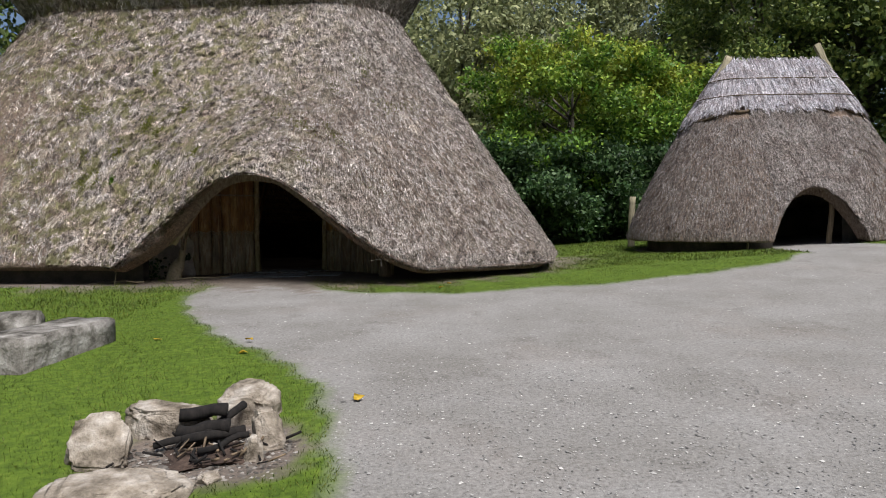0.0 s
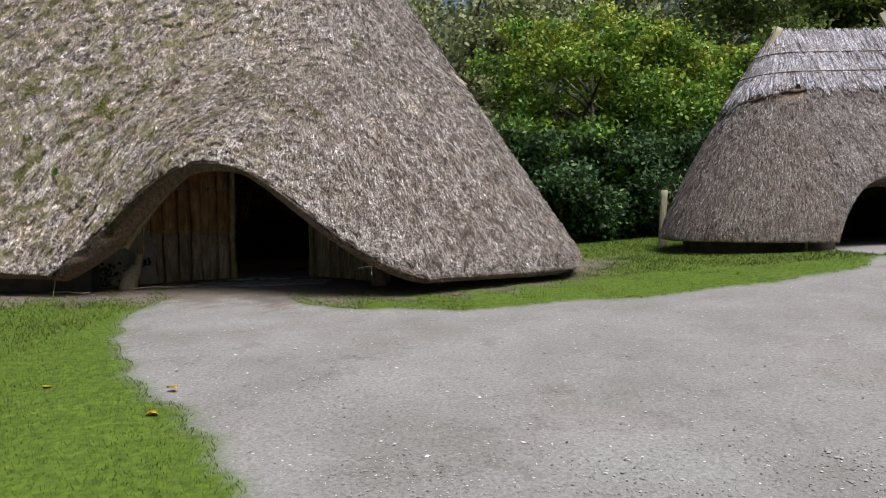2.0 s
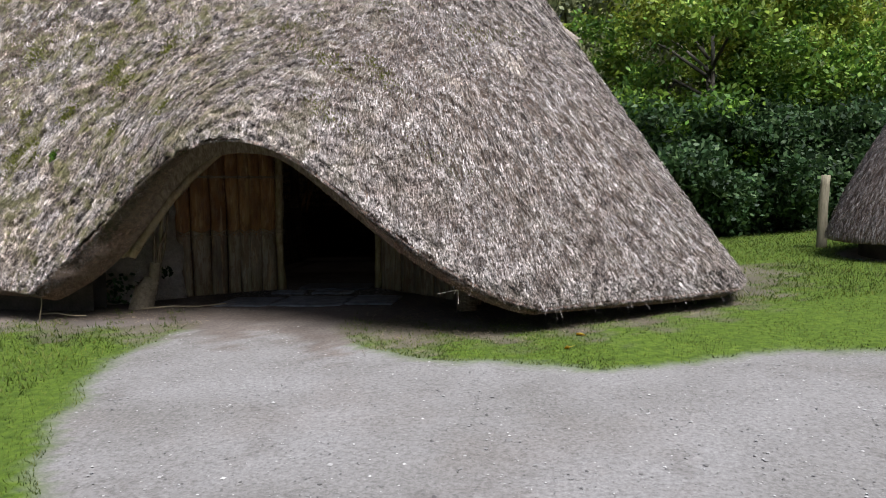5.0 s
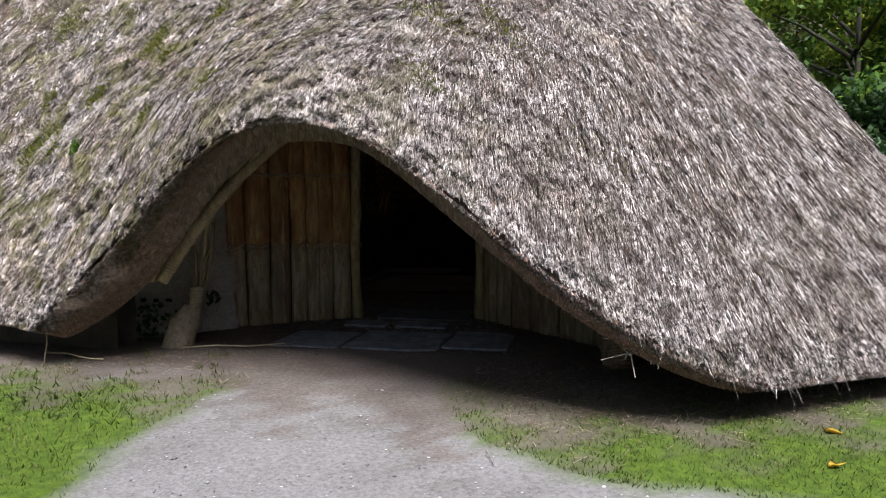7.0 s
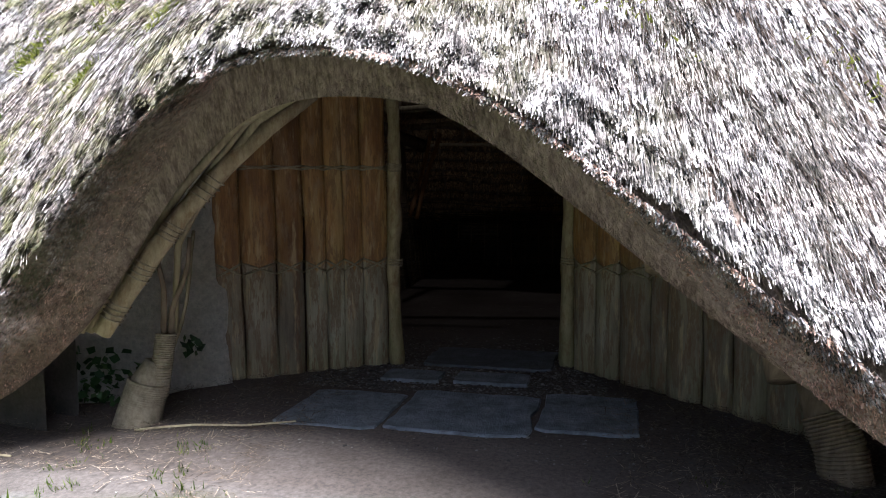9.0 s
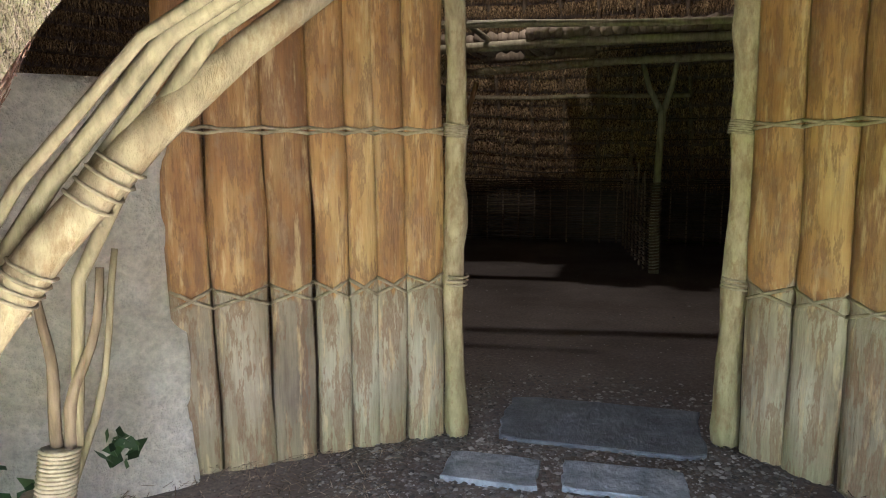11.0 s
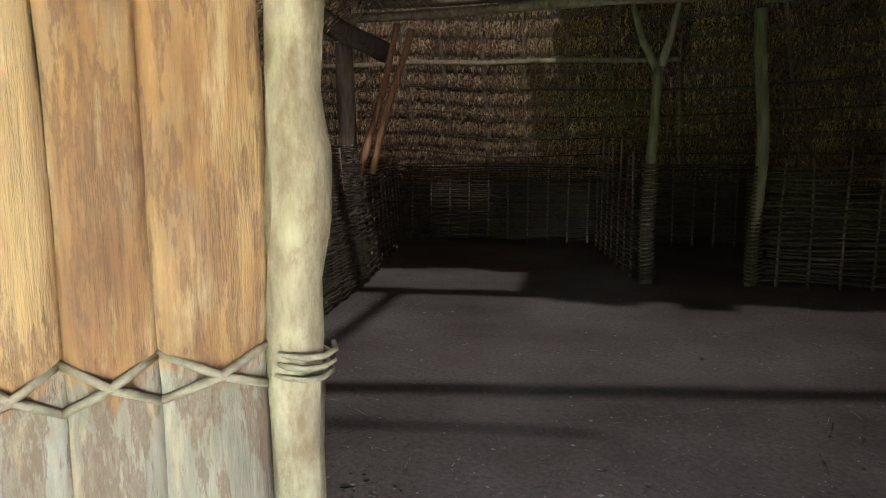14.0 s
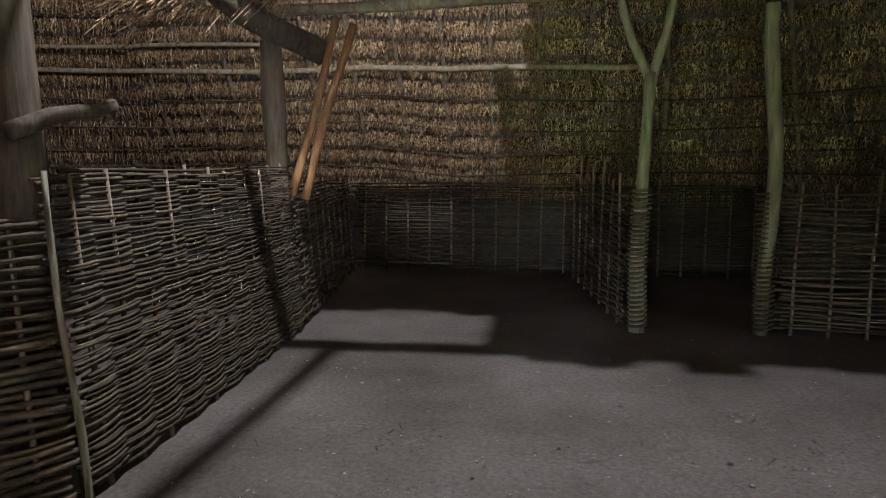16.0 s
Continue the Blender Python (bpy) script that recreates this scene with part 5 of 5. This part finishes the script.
for x, y, r in ((-3, 35, 1.4), (6, 36, 2.5), (10, 35, 3.2), (13, 37, 1.9), (4, 40, 5), (17, 36, 0.5)):
    copy_thing(grey, pose(x, y, -0.5, 0, 0, r * 60))
# the last nine stand unseen, added round the yard to block low sky
for x, y, r in ((18.5, 30, 1.0), (22, 27, 2.0), (-14, 29, 3.0), (-19, 25, 4.0), (-9, 34, 5.0), (26, 23, 0.7), (30, 12, 2.2), (31, -2, 3.6), (-24, 12, 1.1), (-26, 0, 2.7), (-22, -14, 0.3),
                (-10, -24, 4.4), (4, -27, 5.2), (17, -22, 1.9), (27, -14, 3.9)):
    copy_thing(tall, pose(x, y, -0.5, 0, 0, r * 60))

# ---- grass, litter, pebbles, leaves ----
def scatter(n, x0, x1, y0, y1, keep):
    x, y = rng.uniform(x0, x1, n), rng.uniform(y0, y1, n)
    ok = rng.random(n) < keep(x, y)
    return x[ok], y[ok]


def blades(name, x, y, h, w):
    n = len(x)
    z = ground_z(x, y) + 0.012
    p = np.stack([x, y, z], -1)
    a = rng.uniform(0, 6.283, n)
    side = np.stack([np.cos(a), np.sin(a), 0 * a], -1) * (w * rng.uniform(0.6, 1.3, n))[:, None]
    tip = np.stack([rng.normal(0, 0.5, n), rng.normal(0, 0.5, n), np.ones(n)], -1) * (h * rng.uniform(0.4, 1.3, n))[:, None]
    tagged(quads_object(name, np.stack([p - side, p + side, p + tip], 1), BLADE, corners=3), "short mown green grass", "grass")


lawn_only = lambda x, y: (lawn_mask(x, y) > 0.5) * (1 - earth_mask(x, y))
blades("grass", *scatter(150000, -6.5, 0.3, 2.4, 12.2, lawn_only), 0.026, 0.0032)
blades("grass", *scatter(90000, -2.4, 7.5, 9.9, 17, lawn_only), 0.024, 0.0045)
blades("grass", *scatter(50000, 0, 12, 13, 25, lawn_only), 0.05, 0.009)
blades("grass", *scatter(30000, -12, -4, 5, 13, lawn_only), 0.05, 0.007)


weeds = lambda x, y: smooth01(wobble2(3.1 * x, 2.7 * y) + 0.5 * wobble2(6 * y, 5 * x), 0.35, 0.8)
blades("grass", *scatter(2600, -5.6, -3.9, 11.5, 12.35, weeds), 0.035, 0.0035)
blades("grass", *scatter(1600, -2.3, -0.4, 11.3, 12.4, weeds), 0.03, 0.0035)


def fallen(name, x, y, label, length=0.12, wid=0.0018):
    n = len(x)
    z = ground_z(x, y) + rng.uniform(0.012, 0.04, n)
    p = np.stack([x, y, z], -1)
    a = rng.uniform(0, 6.283, n)
    d = np.stack([np.cos(a), np.sin(a), rng.normal(0, 0.06, n)], -1) * (length * rng.uniform(0.3, 1.3, n))[:, None]
    s = np.stack([-np.sin(a), np.cos(a), 0 * a], -1) * wid
    tagged(quads_object(name, np.stack([p - s, p + s, p + d + s, p + d - s], 1), LITTER), label, "straw")


porch_sides = lambda x, y: 0.9 * ((x < -3.9 + 0.2 * wobble2(x, y)) | (x > -2.2 + 0.2 * wobble2(x, y))) * (y + 0.3 * wobble2(x, y) > 11.7)
fallen("straw_litter", *scatter(9000, -6.2, 0.2, 11.2, 14.0, porch_sides), "fallen straw littering the porch ground")
fallen("straw_litter", *scatter(9000, -1.8, 3.4, 10.2, 13.5, lambda x, y: 0.8 * smooth01(6.75 - np.hypot(x + 2.75, y - 17.1), 0, 0.9)), "fallen straw under the eave", 0.14)
fallen("straw_litter", *scatter(240, -5.0, -0.8, 14.9, 19.5, lambda x, y: 1 + 0 * x), "stray straws on the earth floor", 0.09, 0.002)


def pebbles(name, x, y, size, label, mat=PEBBLE):
    n = len(x)
    z = ground_z(x, y)
    octa = np.array([(1, 0, 0), (0, 1, 0), (-1, 0, 0), (0, -1, 0), (0, 0, 1), (0, 0, -1)], float)
    sc = size * rng.lognormal(0, 0.45, n)[:, None] * np.array([1.0, 0.8, 0.45])
    a = rng.uniform(0, 6.283, n)
    v = octa[None] * sc[:, None, :] * rng.uniform(0.75, 1.2, (n, 6, 1))
    rot = np.stack([v[..., 0] * np.cos(a)[:, None] - v[..., 1] * np.sin(a)[:, None], v[..., 0] * np.sin(a)[:, None] + v[..., 1] * np.cos(a)[:, None], v[..., 2]], -1)
    v = (rot + np.stack([x, y, z + 0.004], -1)[:, None, :]).reshape(-1, 3)
    tri = np.array([(0, 1, 4), (1, 2, 4), (2, 3, 4), (3, 0, 4)])
    f = (np.arange(n)[:, None, None] * 6 + tri[None]).reshape(-1, 3)
    ob = mesh_object(name, v.tolist(), f.tolist(), mat)
    tagged(ob, label, "gravel", kind="stuff")


path_only = lambda x, y: (lawn_mask(x, y) < 0.4) * (1 - earth_mask(x, y))
pebbles("path_gravel", *scatter(26000, -4.5, 6, 2.2, 12.8, path_only), 0.0055, "loose pale stones on the gravel path")
pebbles("path_gravel", *scatter(7000, -1.2, 3.5, 2.2, 6.0, path_only), 0.0058, "loose pale stones on the gravel path")
pebbles("hearth_litter", *scatter(2200, -2.1, -0.85, 3.7, 4.6, lambda x, y: smooth01(0.62 - np.hypot(x + 1.42, y - 4.14), 0, 0.3)), 0.011, "crumbled earth and burnt bark round the hearth", GRIT)
pebbles("floor_grit", *scatter(24000, -5.0, -0.5, 12.4, 19.8, lambda x, y: 0.8 * smooth01(15.6 - y, -1, 1.5) + 0.16), 0.0052, "stony grit on the earth floor", GRIT)
pebbles("floor_grit", *scatter(15000, -4.4, -2.2, 13.5, 15.4, lambda x, y: 0.9 * smooth01(15.2 - y, -0.5, 1.2)), 0.0095, "small stones round the doorstep", GRIT)
for x, y in ((-0.69, 5.16), (-1.96, 6.62), (-3.07, 7.28), (-2.07, 7.2), (0.07, 11.33), (-0.07, 10.84), (-4.3, 7.6)):
    n = 7
    z = float(ground_z(x, y)) + 0.035
    ang = random.uniform(0, 6.28)
    vs = [(x + 0.045 * math.cos(ang + 2 * math.pi * k / n) * (1.2 if k % 2 else 0.75), y + 0.036 * math.sin(ang + 2 * math.pi * k / n) * (1.2 if k % 2 else 0.75), z + random.uniform(-0.015, 0.02)) for k in range(n)]
    v2 = [(a_, b_, c_ - 0.003) for a_, b_, c_ in vs]
    fs = [tuple(range(n)), tuple(reversed(range(n, 2 * n)))] + [(k, n + k, n + (k + 1) % n, (k + 1) % n) for k in range(n)]
    tagged(mesh_object("fallen_leaf", vs + v2, fs, LEAF_FALLEN), "curled yellow autumn leaf lying on the ground", "leaf", "fallen leaves")
